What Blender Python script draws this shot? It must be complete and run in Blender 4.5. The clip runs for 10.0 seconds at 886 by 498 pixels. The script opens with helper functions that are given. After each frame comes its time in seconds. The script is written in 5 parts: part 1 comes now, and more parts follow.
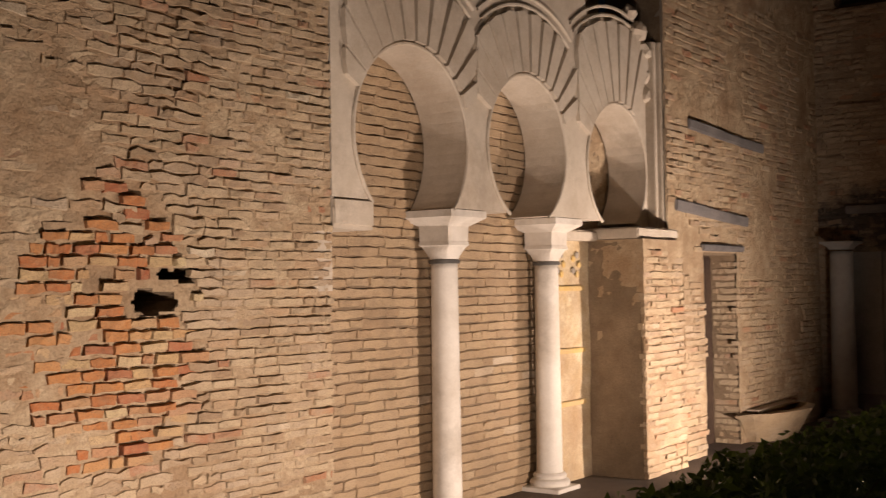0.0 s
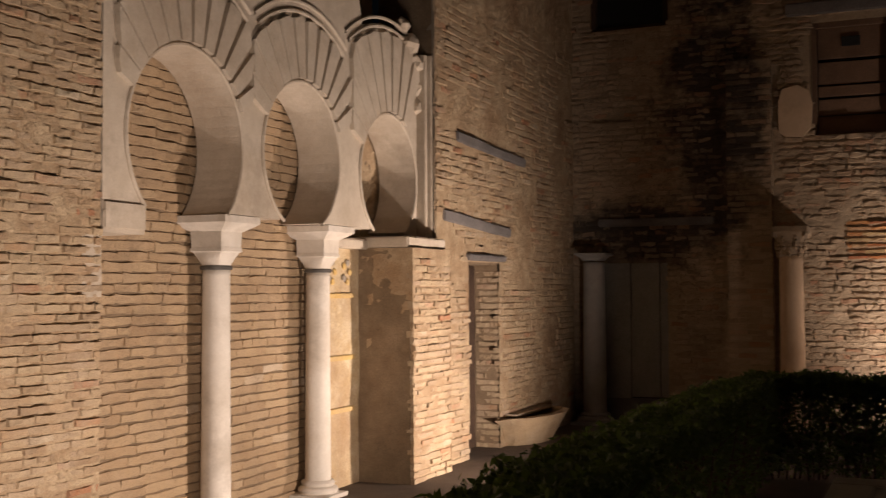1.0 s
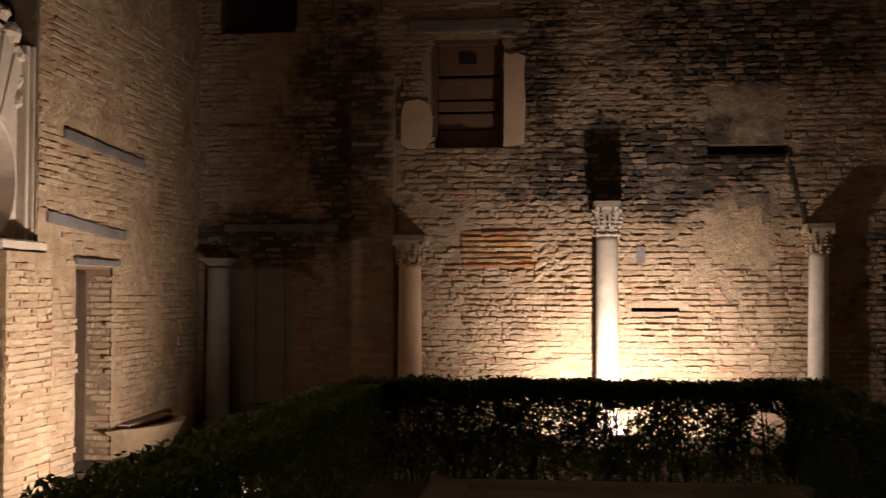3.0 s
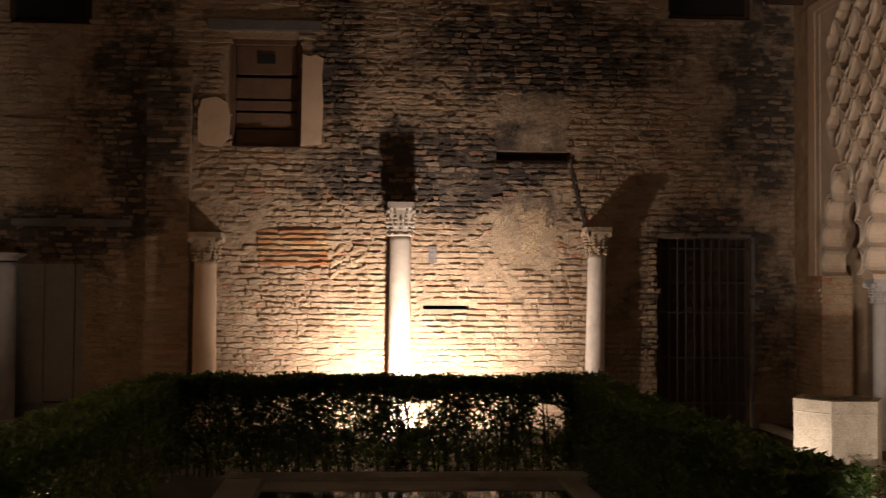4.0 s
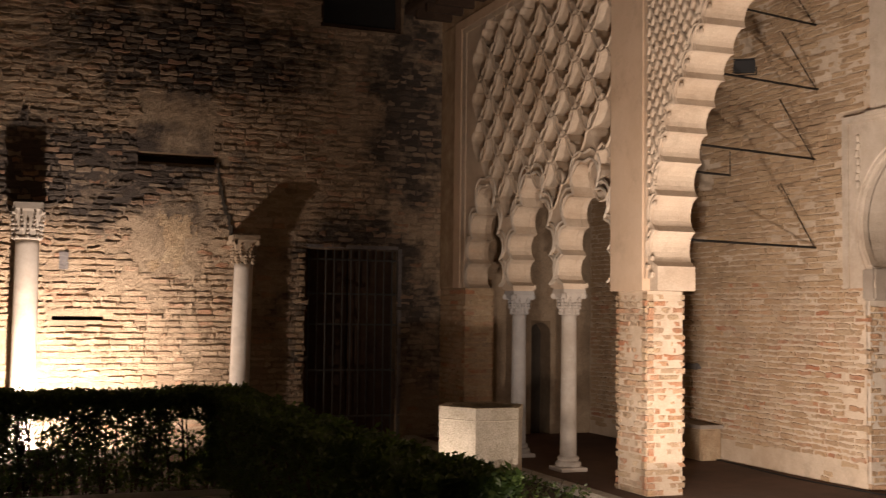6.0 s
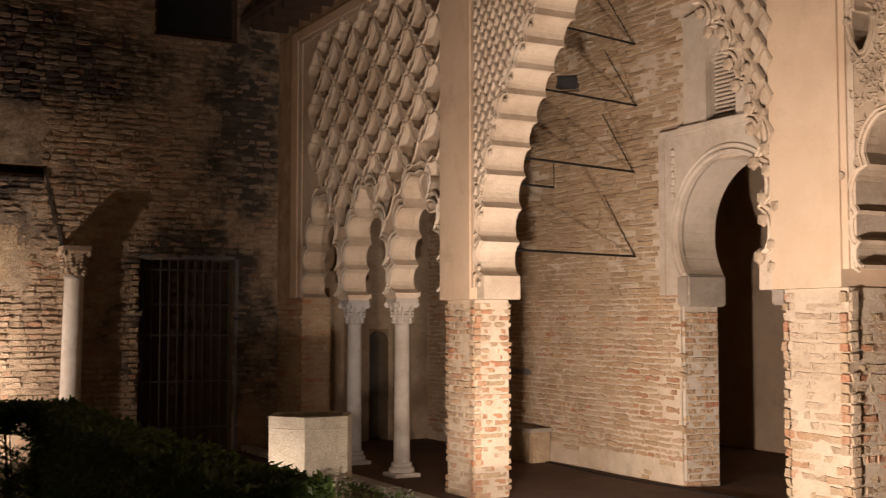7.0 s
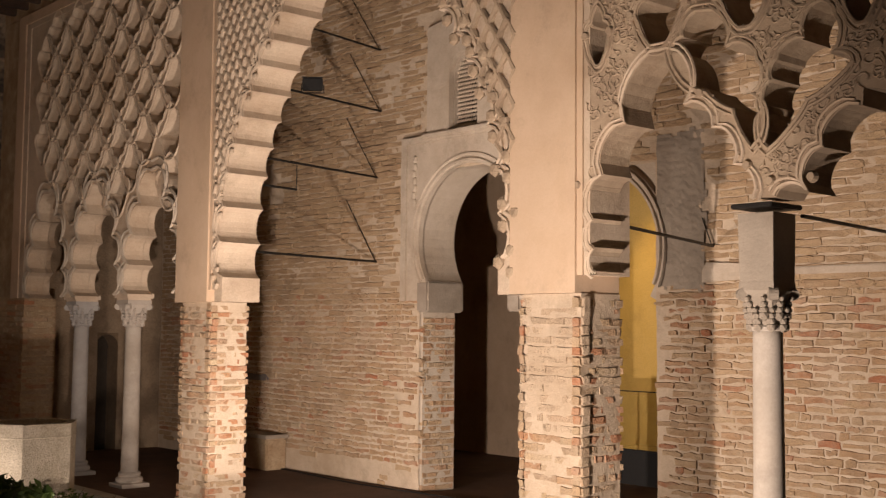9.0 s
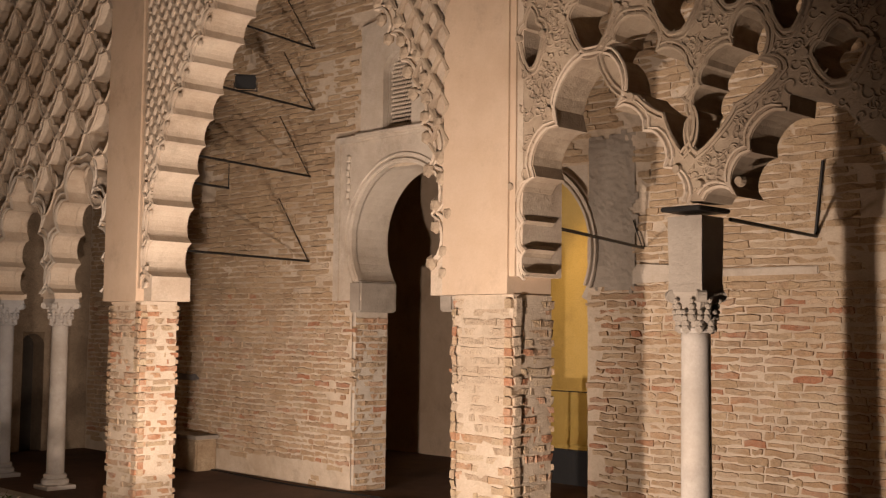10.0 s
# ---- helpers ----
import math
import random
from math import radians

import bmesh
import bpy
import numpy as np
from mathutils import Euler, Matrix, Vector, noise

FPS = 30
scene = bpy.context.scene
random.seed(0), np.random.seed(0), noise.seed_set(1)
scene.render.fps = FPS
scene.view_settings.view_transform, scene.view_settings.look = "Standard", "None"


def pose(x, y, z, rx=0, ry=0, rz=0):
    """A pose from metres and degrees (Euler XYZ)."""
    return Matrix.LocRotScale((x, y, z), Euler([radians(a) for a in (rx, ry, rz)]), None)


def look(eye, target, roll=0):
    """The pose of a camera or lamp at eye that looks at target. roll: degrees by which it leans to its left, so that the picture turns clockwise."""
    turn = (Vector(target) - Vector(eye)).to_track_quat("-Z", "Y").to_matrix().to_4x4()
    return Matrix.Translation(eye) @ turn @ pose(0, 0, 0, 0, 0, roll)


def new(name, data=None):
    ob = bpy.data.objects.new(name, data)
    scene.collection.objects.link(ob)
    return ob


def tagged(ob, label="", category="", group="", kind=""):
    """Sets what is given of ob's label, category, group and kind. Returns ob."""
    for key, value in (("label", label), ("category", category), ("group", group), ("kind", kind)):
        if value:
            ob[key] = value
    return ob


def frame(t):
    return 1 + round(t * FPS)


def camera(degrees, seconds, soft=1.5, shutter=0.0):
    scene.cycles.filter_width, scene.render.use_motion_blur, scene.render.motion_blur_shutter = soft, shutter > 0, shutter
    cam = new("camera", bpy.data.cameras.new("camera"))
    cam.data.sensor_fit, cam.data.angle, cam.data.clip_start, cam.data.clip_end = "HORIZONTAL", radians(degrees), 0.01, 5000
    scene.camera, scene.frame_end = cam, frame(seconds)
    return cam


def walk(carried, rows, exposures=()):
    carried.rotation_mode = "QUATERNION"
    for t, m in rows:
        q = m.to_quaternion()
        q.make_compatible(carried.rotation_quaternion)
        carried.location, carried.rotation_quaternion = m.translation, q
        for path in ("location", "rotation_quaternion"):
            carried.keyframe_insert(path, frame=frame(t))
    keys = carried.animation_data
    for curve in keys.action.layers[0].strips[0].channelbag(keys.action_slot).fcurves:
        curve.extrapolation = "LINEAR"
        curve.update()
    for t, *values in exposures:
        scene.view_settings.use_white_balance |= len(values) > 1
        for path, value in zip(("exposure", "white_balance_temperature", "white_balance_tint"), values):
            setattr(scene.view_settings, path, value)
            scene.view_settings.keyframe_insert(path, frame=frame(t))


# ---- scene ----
cam = camera(41.96, 10.0, soft=1.25, shutter=0.25)
PATH = [
    (0, pose(-0.001, -0.000, 1.648, 91.94, 0.85, 35.23)),
    (0.5, pose(-0.108, -0.081, 1.654, 92.00, 0.58, 29.14)),
    (1, pose(-0.105, -0.082, 1.663, 92.11, 0.29, 23.17)),
    (1.5, pose(0.055, 0.012, 1.659, 92.30, 0.05, 18.92)),
    (2, pose(0.256, 0.190, 1.671, 92.39, -0.16, 15.17)),
    (2.5, pose(0.297, 0.232, 1.687, 92.35, -0.07, 11.13)),
    (4, pose(0.243, -0.245, 1.716, 92.07, -0.41, -3.98)),
    (4.5, pose(0.283, -0.101, 1.655, 92.36, -0.61, -8.74)),
    (5, pose(0.315, 0.209, 1.605, 92.73, -0.76, -13.54)),
    (5.5, pose(0.317, 0.314, 1.596, 92.98, -0.87, -17.60)),
    (7, pose(0.455, -0.028, 1.634, 93.57, 0.01, -28.64)),
    (7.5, pose(0.465, -0.026, 1.630, 93.74, 0.04, -32.36)),
    (8, pose(0.489, 0.024, 1.620, 93.89, -0.13, -36.10)),
    (8.5, pose(0.516, 0.069, 1.604, 93.99, -0.34, -39.01)),
    (9, pose(0.517, 0.100, 1.596, 94.03, -0.53, -41.59)),
    (9.5, pose(0.522, 0.104, 1.599, 94.01, -0.64, -43.39)),
    (10, pose(0.519, 0.097, 1.606, 94.02, -0.66, -44.90)),
]
EXPOSURES = [(0, -0.15), (1.0, -0.30), (2.0, -0.45), (2.5, -0.45), (4.0, 0.15), (5.0, 0.10), (7.0, 0.12), (8.5, 0.0), (10, -0.10)]
walk(cam, PATH, EXPOSURES)

# ---- night sky and exposure ----
world = bpy.data.worlds.new("night_sky")
scene.world = world
world.use_nodes = True
world.node_tree.nodes["Background"].inputs[0].default_value = (0.10, 0.12, 0.17, 1)
world.node_tree.nodes["Background"].inputs[1].default_value = 0.012
scene.view_settings.exposure = 0.0

# planes of the place
XL = -4.70      # face of the blind horseshoe arcade
XP = -4.43      # face of the brick wall that stands proud beyond it
XF = -5.10      # infill between the arcade columns
YB = 14.76      # back wall
XR = 5.97       # face of the plaster arcade
XI = 8.26       # wall inside the portico
ZL = -0.07      # ground along the arcade wall


def spot(name, at, target, watts, angle, colour, size=0.06, blend=0.85):
    lamp = bpy.data.lights.new(name, "SPOT")
    lamp.energy, lamp.color, lamp.shadow_soft_size = watts, colour, size
    lamp.spot_size, lamp.spot_blend = radians(angle), blend
    ob = new(name, lamp)
    ob.matrix_world = look(at, target)
    return ob


WARM = (1.0, 0.79, 0.665)
FLOODS = [
    # place, target, watts, cone
    ((-2.30, 3.7, 0.12), (-4.7, 3.9, 1.3), 480, 138),
    ((-2.20, 7.0, 0.12), (-4.7, 7.1, 1.15), 440, 122),
    ((-2.15, 10.0, 0.12), (-4.5, 10.4, 1.15), 800, 116),
    ((0.86, 13.30, 0.08), (0.90, 14.7, 0.55), 1080, 138),
    ((3.22, 8.95, 0.12), (3.95, 9.34, 0.45), 58, 74),
    ((2.30, 3.65, 0.16), (6.2, 5.9, 0.9), 1450, 106),
    ((4.75, 7.30, 0.20), (8.0, 8.6, 2.0), 580, 134),
]
for i, (at, target, watts, cone) in enumerate(FLOODS):
    spot("flood_beam", at, target, watts, cone, WARM)
spot("hall_lamp", (10.5, 8.3, 4.3), (11.5, 8.7, 1.0), 240, 42, (1.0, 0.66, 0.26), 0.15, 0.5)

# ---- materials ----


class Nodes:
    """A small hand for wiring one procedural material."""

    def __init__(self, name, rough=0.85, metal=0.0):
        self.m = bpy.data.materials.new(name)
        self.m.use_nodes = True
        self.t = self.m.node_tree
        self.b = self.t.nodes["Principled BSDF"]
        self.b.inputs["Roughness"].default_value = rough
        self.b.inputs["Metallic"].default_value = metal
        self.co = self.t.nodes.new("ShaderNodeNewGeometry")

    def link(self, a, b):
        self.t.links.new(a, b)

    def noise(self, scale, detail=6, rough=0.6, stretch=None):
        n = self.t.nodes.new("ShaderNodeTexNoise")
        n.inputs["Scale"].default_value, n.inputs["Detail"].default_value, n.inputs["Roughness"].default_value = scale, detail, rough
        src = self.co.outputs["Position"]
        if stretch:
            mp = self.t.nodes.new("ShaderNodeMapping")
            mp.inputs["Scale"].default_value = stretch
            self.link(src, mp.inputs["Vector"])
            src = mp.outputs["Vector"]
        self.link(src, n.inputs["Vector"])
        return n.outputs["Fac"]

    def ramp(self, fac, *stops):
        r = self.t.nodes.new("ShaderNodeValToRGB")
        e = r.color_ramp.elements
        while len(e) < len(stops):
            e.new(0.5)
        for el, (p, c) in zip(e, stops):
            el.position, el.color = p, (*c, 1) if not isinstance(c, float) else (c, c, c, 1)
        self.link(fac, r.inputs["Fac"])
        return r.outputs["Color"]

    def mix(self, fac, a, b, mode="MIX"):
        n = self.t.nodes.new("ShaderNodeMix")
        n.data_type, n.blend_type = "RGBA", mode
        for sock, v in ((n.inputs[0], fac), (n.inputs[6], a), (n.inputs[7], b)):
            if isinstance(v, (int, float)):
                sock.default_value = v
            elif isinstance(v, tuple):
                sock.default_value = (*v, 1)
            else:
                self.link(v, sock)
        return n.outputs[2]

    def math(self, op, a, b):
        n = self.t.nodes.new("ShaderNodeMath")
        n.operation = op
        for sock, v in zip(n.inputs, (a, b)):
            if isinstance(v, (int, float)):
                sock.default_value = v
            else:
                self.link(v, sock)
        return n.outputs[0]

    def random(self):
        o = self.t.nodes.new("ShaderNodeObjectInfo")
        return self.math("FRACT", self.math("ADD", o.outputs["Random"], self.co.outputs["Random Per Island"]), 0)

    def colour(self, c):
        if isinstance(c, tuple):
            self.b.inputs["Base Color"].default_value = (*c, 1)
        else:
            self.link(c, self.b.inputs["Base Color"])

    def bump(self, fac, strength=0.5, distance=0.01):
        n = self.t.nodes.new("ShaderNodeBump")
        n.inputs["Strength"].default_value, n.inputs["Distance"].default_value = strength, distance
        self.link(fac, n.inputs["Height"])
        self.link(n.outputs["Normal"], self.b.inputs["Normal"])


# The second patch darkens the bricks round the gate; the rest are soot.
DARK_PATCHES = ((1.30, 3.30, 2.0, 0.72), (4.9, 1.7, 1.1, 1.35), (-2.7, 3.9, 0.7, 1.8), (5.5, 4.4, 0.6, 1.6), (2.6, 4.9, 1.9, 0.7), (-0.1, 4.6, 0.35, 1.2), (-3.6, 2.4, 1.1, 0.5))


def dark_patch_mask(k):
    """Dark patches on the back wall, old soot and a dark stretch round the gate: ragged, given by centre and half sizes
    in x and z.
    """
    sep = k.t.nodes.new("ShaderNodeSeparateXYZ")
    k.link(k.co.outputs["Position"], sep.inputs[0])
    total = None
    for cx, cz, rx, rz in DARK_PATCHES:
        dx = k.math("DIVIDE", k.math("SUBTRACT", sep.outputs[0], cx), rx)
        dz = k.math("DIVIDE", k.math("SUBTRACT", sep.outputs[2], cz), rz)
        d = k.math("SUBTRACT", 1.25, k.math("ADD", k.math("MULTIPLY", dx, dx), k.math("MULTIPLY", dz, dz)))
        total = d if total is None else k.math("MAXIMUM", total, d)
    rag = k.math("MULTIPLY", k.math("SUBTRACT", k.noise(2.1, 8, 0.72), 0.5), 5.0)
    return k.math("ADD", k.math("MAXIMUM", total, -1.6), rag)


def brick_material(name, stops, mortar, veil=0.5, soot=0.0):
    """Fired bricks, each of its own tone, with lime smears and large dark patches, soot among them."""
    k = Nodes(name, 0.92)
    each = k.random()
    tone = k.ramp(each, *stops)
    tone = k.mix(k.ramp(k.noise(38, 5), (0.3, 0.0), (0.75, 0.7)), tone, k.mix(0.5, tone, mortar), "MIX")
    tone = k.mix(k.ramp(k.noise(2.3, 8, 0.7), (0.45, 0.0), (0.62, veil)), tone, mortar)
    tone = k.mix(k.ramp(k.noise(1.7, 9, 0.75), (0.5, 0.0), (0.68, 0.45)), tone, (0.15, 0.10, 0.065))
    tone = k.mix(k.ramp(k.noise(120, 3, 0.6), (0.30, 0.55), (0.5, 0.0)), tone, (0.12, 0.08, 0.05))
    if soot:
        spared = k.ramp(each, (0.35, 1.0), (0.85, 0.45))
        tone = k.mix(k.math("MULTIPLY", k.ramp(dark_patch_mask(k), (0.0, 0.0), (0.8, soot)), spared), tone, (0.045, 0.036, 0.03))
    k.colour(tone)
    k.bump(k.math("ADD", k.noise(55, 8, 0.7), k.math("MULTIPLY", k.noise(19, 5, 0.65), 1.2)), 0.9, 0.014)
    return k.m


def coat_material(name, a, b, stain, relief=0.8, soot=0.0, fine=60, speck=0.35):
    """Mortar, render or plaster with two scales of patching."""
    k = Nodes(name, 0.93)
    tone = k.mix(k.ramp(k.noise(5.0, 8, 0.7), (0.35, 0.0), (0.65, 1.0)), a, b)
    tone = k.mix(k.ramp(k.noise(0.9, 7, 0.65), (0.48, 0.0), (0.66, 0.75)), tone, stain)
    tone = k.mix(k.ramp(k.noise(70, 4), (0.35, speck), (0.6, 0.0)), tone, tuple(0.5 * v for v in stain))
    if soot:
        tone = k.mix(k.ramp(dark_patch_mask(k), (0.0, 0.0), (1.0, soot)), tone, (0.05, 0.04, 0.035))
    tone = k.mix(k.ramp(k.noise(2.4, 9, 0.75), (0.52, 0.0), (0.72, 0.45)), tone, tuple(0.55 * v for v in stain))
    k.colour(tone)
    k.bump(k.math("ADD", k.noise(fine, 8, 0.72), k.math("MULTIPLY", k.noise(11, 6, 0.7), 1.5)), relief, 0.014)
    return k.m


BUFF = ((0.0, (0.30, 0.20, 0.115)), (0.3, (0.41, 0.30, 0.18)), (0.70, (0.49, 0.38, 0.24)), (0.90, (0.42, 0.28, 0.16)), (0.96, (0.38, 0.16, 0.075)), (1.0, (0.58, 0.50, 0.36)))
RUDDY = ((0.0, (0.36, 0.24, 0.15)), (0.35, (0.46, 0.34, 0.20)), (0.6, (0.42, 0.24, 0.12)), (0.8, (0.40, 0.14, 0.055)), (1.0, (0.53, 0.42, 0.27)))
EVEN = ((0.0, (0.37, 0.25, 0.14)), (0.5, (0.44, 0.31, 0.18)), (0.96, (0.47, 0.34, 0.20)), (1.0, (0.58, 0.48, 0.36)))
M_BRICK = brick_material("weathered_brick", BUFF, (0.44, 0.34, 0.235), 0.85)
M_INFILL = brick_material("infill_brick", EVEN, (0.45, 0.34, 0.23), 0.35)
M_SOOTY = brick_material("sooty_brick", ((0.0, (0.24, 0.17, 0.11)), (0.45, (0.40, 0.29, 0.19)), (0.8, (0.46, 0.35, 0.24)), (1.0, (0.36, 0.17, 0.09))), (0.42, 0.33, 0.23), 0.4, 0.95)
M_PIER = brick_material("pier_brick", RUDDY, (0.50, 0.41, 0.30), 0.6)
M_RED = brick_material("exposed_red_brick", ((0.0, (0.40, 0.115, 0.028)), (0.35, (0.46, 0.19, 0.055)), (0.55, (0.50, 0.37, 0.19)), (0.75, (0.34, 0.08, 0.028)), (1.0, (0.56, 0.45, 0.26))), (0.46, 0.33, 0.19), 0.15)
M_RUDDY = brick_material("ruddy_wall_brick", ((0.0, (0.36, 0.24, 0.14)), (0.3, (0.44, 0.28, 0.15)), (0.55, (0.48, 0.35, 0.21)), (0.80, (0.42, 0.23, 0.12)), (0.90, (0.38, 0.13, 0.055)), (1.0, (0.55, 0.44, 0.30))), (0.50, 0.40, 0.28), 0.6)
M_WASHED = brick_material("pale_washed_brick", ((0.0, (0.46, 0.35, 0.24)), (0.5, (0.54, 0.43, 0.31)), (0.88, (0.50, 0.38, 0.26)), (0.95, (0.43, 0.22, 0.12)), (1.0, (0.60, 0.50, 0.38))), (0.56, 0.46, 0.34), 0.7)
M_COAT = coat_material("lime_mortar_coat", (0.36, 0.245, 0.14), (0.56, 0.44, 0.29), (0.28, 0.175, 0.095), 1.0)
M_PALECOAT = coat_material("pale_mortar", (0.52, 0.42, 0.31), (0.60, 0.50, 0.38), (0.40, 0.30, 0.20), 0.5, speck=0.15)
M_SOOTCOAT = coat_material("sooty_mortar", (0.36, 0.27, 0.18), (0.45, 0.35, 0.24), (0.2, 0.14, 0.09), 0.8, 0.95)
M_JOINT = coat_material("recessed_joint", (0.22, 0.15, 0.09), (0.30, 0.22, 0.14), (0.14, 0.10, 0.06))
M_STUCCO = coat_material("cream_stucco", (0.50, 0.43, 0.34), (0.58, 0.51, 0.42), (0.38, 0.30, 0.22), 0.4, speck=0.12)
M_CARVED = coat_material("carved_plaster", (0.55, 0.44, 0.33), (0.62, 0.52, 0.40), (0.36, 0.26, 0.17), 0.45, speck=0.15)
M_AGED = coat_material("aged_carved_plaster", (0.38, 0.29, 0.20), (0.48, 0.38, 0.27), (0.22, 0.16, 0.11), 0.5, speck=0.12)
M_SMOOTH = coat_material("smooth_ochre_plaster", (0.56, 0.42, 0.29), (0.60, 0.46, 0.33), (0.46, 0.33, 0.22), 0.15, speck=0.06)
M_MARBLE = coat_material("worn_white_marble", (0.62, 0.57, 0.50), (0.70, 0.65, 0.58), (0.46, 0.39, 0.31), 0.12, speck=0.08)
M_DULLMARBLE = coat_material("dull_grey_white_marble", (0.40, 0.36, 0.31), (0.48, 0.43, 0.37), (0.32, 0.27, 0.21), 0.15, speck=0.1)
M_GREYMARBLE = coat_material("grey_marble", (0.34, 0.33, 0.32), (0.42, 0.41, 0.39), (0.28, 0.26, 0.24), 0.12, speck=0.08)
M_WELL = coat_material("well_limestone", (0.46, 0.40, 0.30), (0.62, 0.56, 0.45), (0.24, 0.19, 0.12), 0.9)
M_GREYCOAT = coat_material("grey_render", (0.30, 0.26, 0.21), (0.36, 0.31, 0.25), (0.22, 0.18, 0.14), 0.4, speck=0.12)
M_SLATE = coat_material("grey_timber_beam", (0.16, 0.15, 0.15), (0.22, 0.20, 0.19), (0.10, 0.09, 0.085), 0.6)
M_PAINT = coat_material("faded_wall_painting", (0.50, 0.37, 0.20), (0.62, 0.52, 0.36), (0.34, 0.22, 0.12), 0.5)
M_BAND = coat_material("ochre_painted_band", (0.55, 0.36, 0.11), (0.60, 0.42, 0.16), (0.45, 0.33, 0.18), 0.3)
M_YELLOW = coat_material("yellow_limewash", (0.62, 0.42, 0.12), (0.66, 0.46, 0.15), (0.58, 0.38, 0.11), 0.08)
M_PAVE = coat_material("courtyard_paving", (0.13, 0.10, 0.075), (0.17, 0.13, 0.10), (0.09, 0.07, 0.055), 0.5)
M_TILE = coat_material("portico_clay_floor", (0.12, 0.07, 0.045), (0.16, 0.09, 0.06), (0.08, 0.05, 0.035), 0.3)
M_KERB = coat_material("pale_stone_kerb", (0.42, 0.40, 0.34), (0.50, 0.47, 0.40), (0.30, 0.28, 0.23), 0.3)
M_SOIL = coat_material("garden_soil", (0.06, 0.045, 0.03), (0.09, 0.065, 0.045), (0.04, 0.03, 0.02), 1.0)
M_DARKWOOD = coat_material("dark_stained_wood", (0.055, 0.032, 0.02), (0.085, 0.05, 0.03), (0.035, 0.02, 0.013), 0.4)
M_BROWNWOOD = coat_material("brown_shutter_wood", (0.13, 0.075, 0.045), (0.17, 0.10, 0.06), (0.09, 0.05, 0.03), 0.3)
M_GREYPAINT = coat_material("grey_door_paint", (0.25, 0.24, 0.22), (0.29, 0.28, 0.25), (0.21, 0.20, 0.18), 0.1)
# Near-black colour in place of the shade in openings and gaps.
M_VOID = coat_material("painted_void_dark", (0.05, 0.04, 0.03), (0.07, 0.055, 0.04), (0.04, 0.03, 0.02), 0.3)


def plain(name, c, rough, metal=0.0):
    k = Nodes(name, rough, metal)
    k.colour(k.mix(k.ramp(k.noise(25, 5), (0.3, 0.0), (0.7, 1.0)), c, tuple(0.6 * v for v in c)))
    return k.m


M_IRON = plain("black_iron", (0.03, 0.028, 0.026), 0.55, 0.6)
M_GRILLE = plain("grey_painted_iron", (0.07, 0.067, 0.06), 0.6, 0.2)
M_LAMP = plain("black_lamp_housing", (0.010, 0.010, 0.010), 0.75)
M_LEAD = plain("lead_collar", (0.12, 0.11, 0.10), 0.6, 0.3)
M_BARK = plain("hedge_stems", (0.09, 0.06, 0.035), 0.9)
M_CABLE = plain("black_cable", (0.01, 0.01, 0.01), 0.5)


def leaf_material():
    k = Nodes("hedge_leaf", 0.5)
    k.colour(k.ramp(k.random(), (0.0, (0.014, 0.028, 0.008)), (0.6, (0.032, 0.055, 0.013)), (1.0, (0.07, 0.10, 0.025))))
    k.b.inputs["Subsurface Weight"].default_value = 0.0
    k.b.inputs["Transmission Weight"].default_value = 0.0
    mix = k.t.nodes.new("ShaderNodeMixShader")
    glow = k.t.nodes.new("ShaderNodeBsdfTranslucent")
    glow.inputs["Color"].default_value = (0.15, 0.24, 0.04, 1)
    mix.inputs[0].default_value = 0.35
    out = k.t.nodes["Material Output"]
    k.link(k.b.outputs[0], mix.inputs[1])
    k.link(glow.outputs[0], mix.inputs[2])
    k.link(mix.outputs[0], out.inputs["Surface"])
    return k.m


M_LEAF = leaf_material()


def glass_material():
    k = Nodes("case_glass", 0.03)
    k.colour((0.95, 0.97, 0.94))
    k.b.inputs["Transmission Weight"].default_value = 1.0
    k.b.inputs["IOR"].default_value = 1.1
    return k.m


def water_material():
    k = Nodes("pool_water", 0.06)
    k.colour((0.02, 0.025, 0.02))
    k.bump(k.noise(9, 3), 0.15, 0.01)
    return k.m


M_GLASS, M_WATER = glass_material(), water_material()

# ---- building helpers ----


def left(u, z, d=0.0):
    return (XL - d, u, z)


def proud(u, z, d=0.0):
    return (XP - d, u, z)


def upper(u, z, d=0.0):
    return (XP - 0.12 - d, u, z)


def infill(u, z, d=0.0):
    return (XF - d, u, z)


def back(u, z, d=0.0):
    return (u, YB + d, z)


def arcade(u, z, d=0.0):
    return (XR + d, u, z)


def inner(u, z, d=0.0):
    return (XI + d, u, z)


def thing(name, label="", category="", group="", kind=""):
    return tagged(new(name), label, category, group, kind)


def mesh_from(name, verts, faces, material):
    me = bpy.data.meshes.new(name)
    me.from_pydata([tuple(v) for v in verts], [], faces)
    me.materials.append(material)
    me.update()
    return me


def put(name, me, parent=None, label="", kind=""):
    ob = new(name, me)
    if parent:
        ob.parent = parent
    return tagged(ob, label, kind=kind)


def part(name, bm, material, parent, label="", kind="", smooth=False):
    me = bpy.data.meshes.new(name)
    bmesh.ops.recalc_face_normals(bm, faces=bm.faces)
    bm.to_mesh(me)
    bm.free()
    me.materials.append(material)
    if smooth:
        for p in me.polygons:
            p.use_smooth = True
    return put(name, me, parent, label, kind)


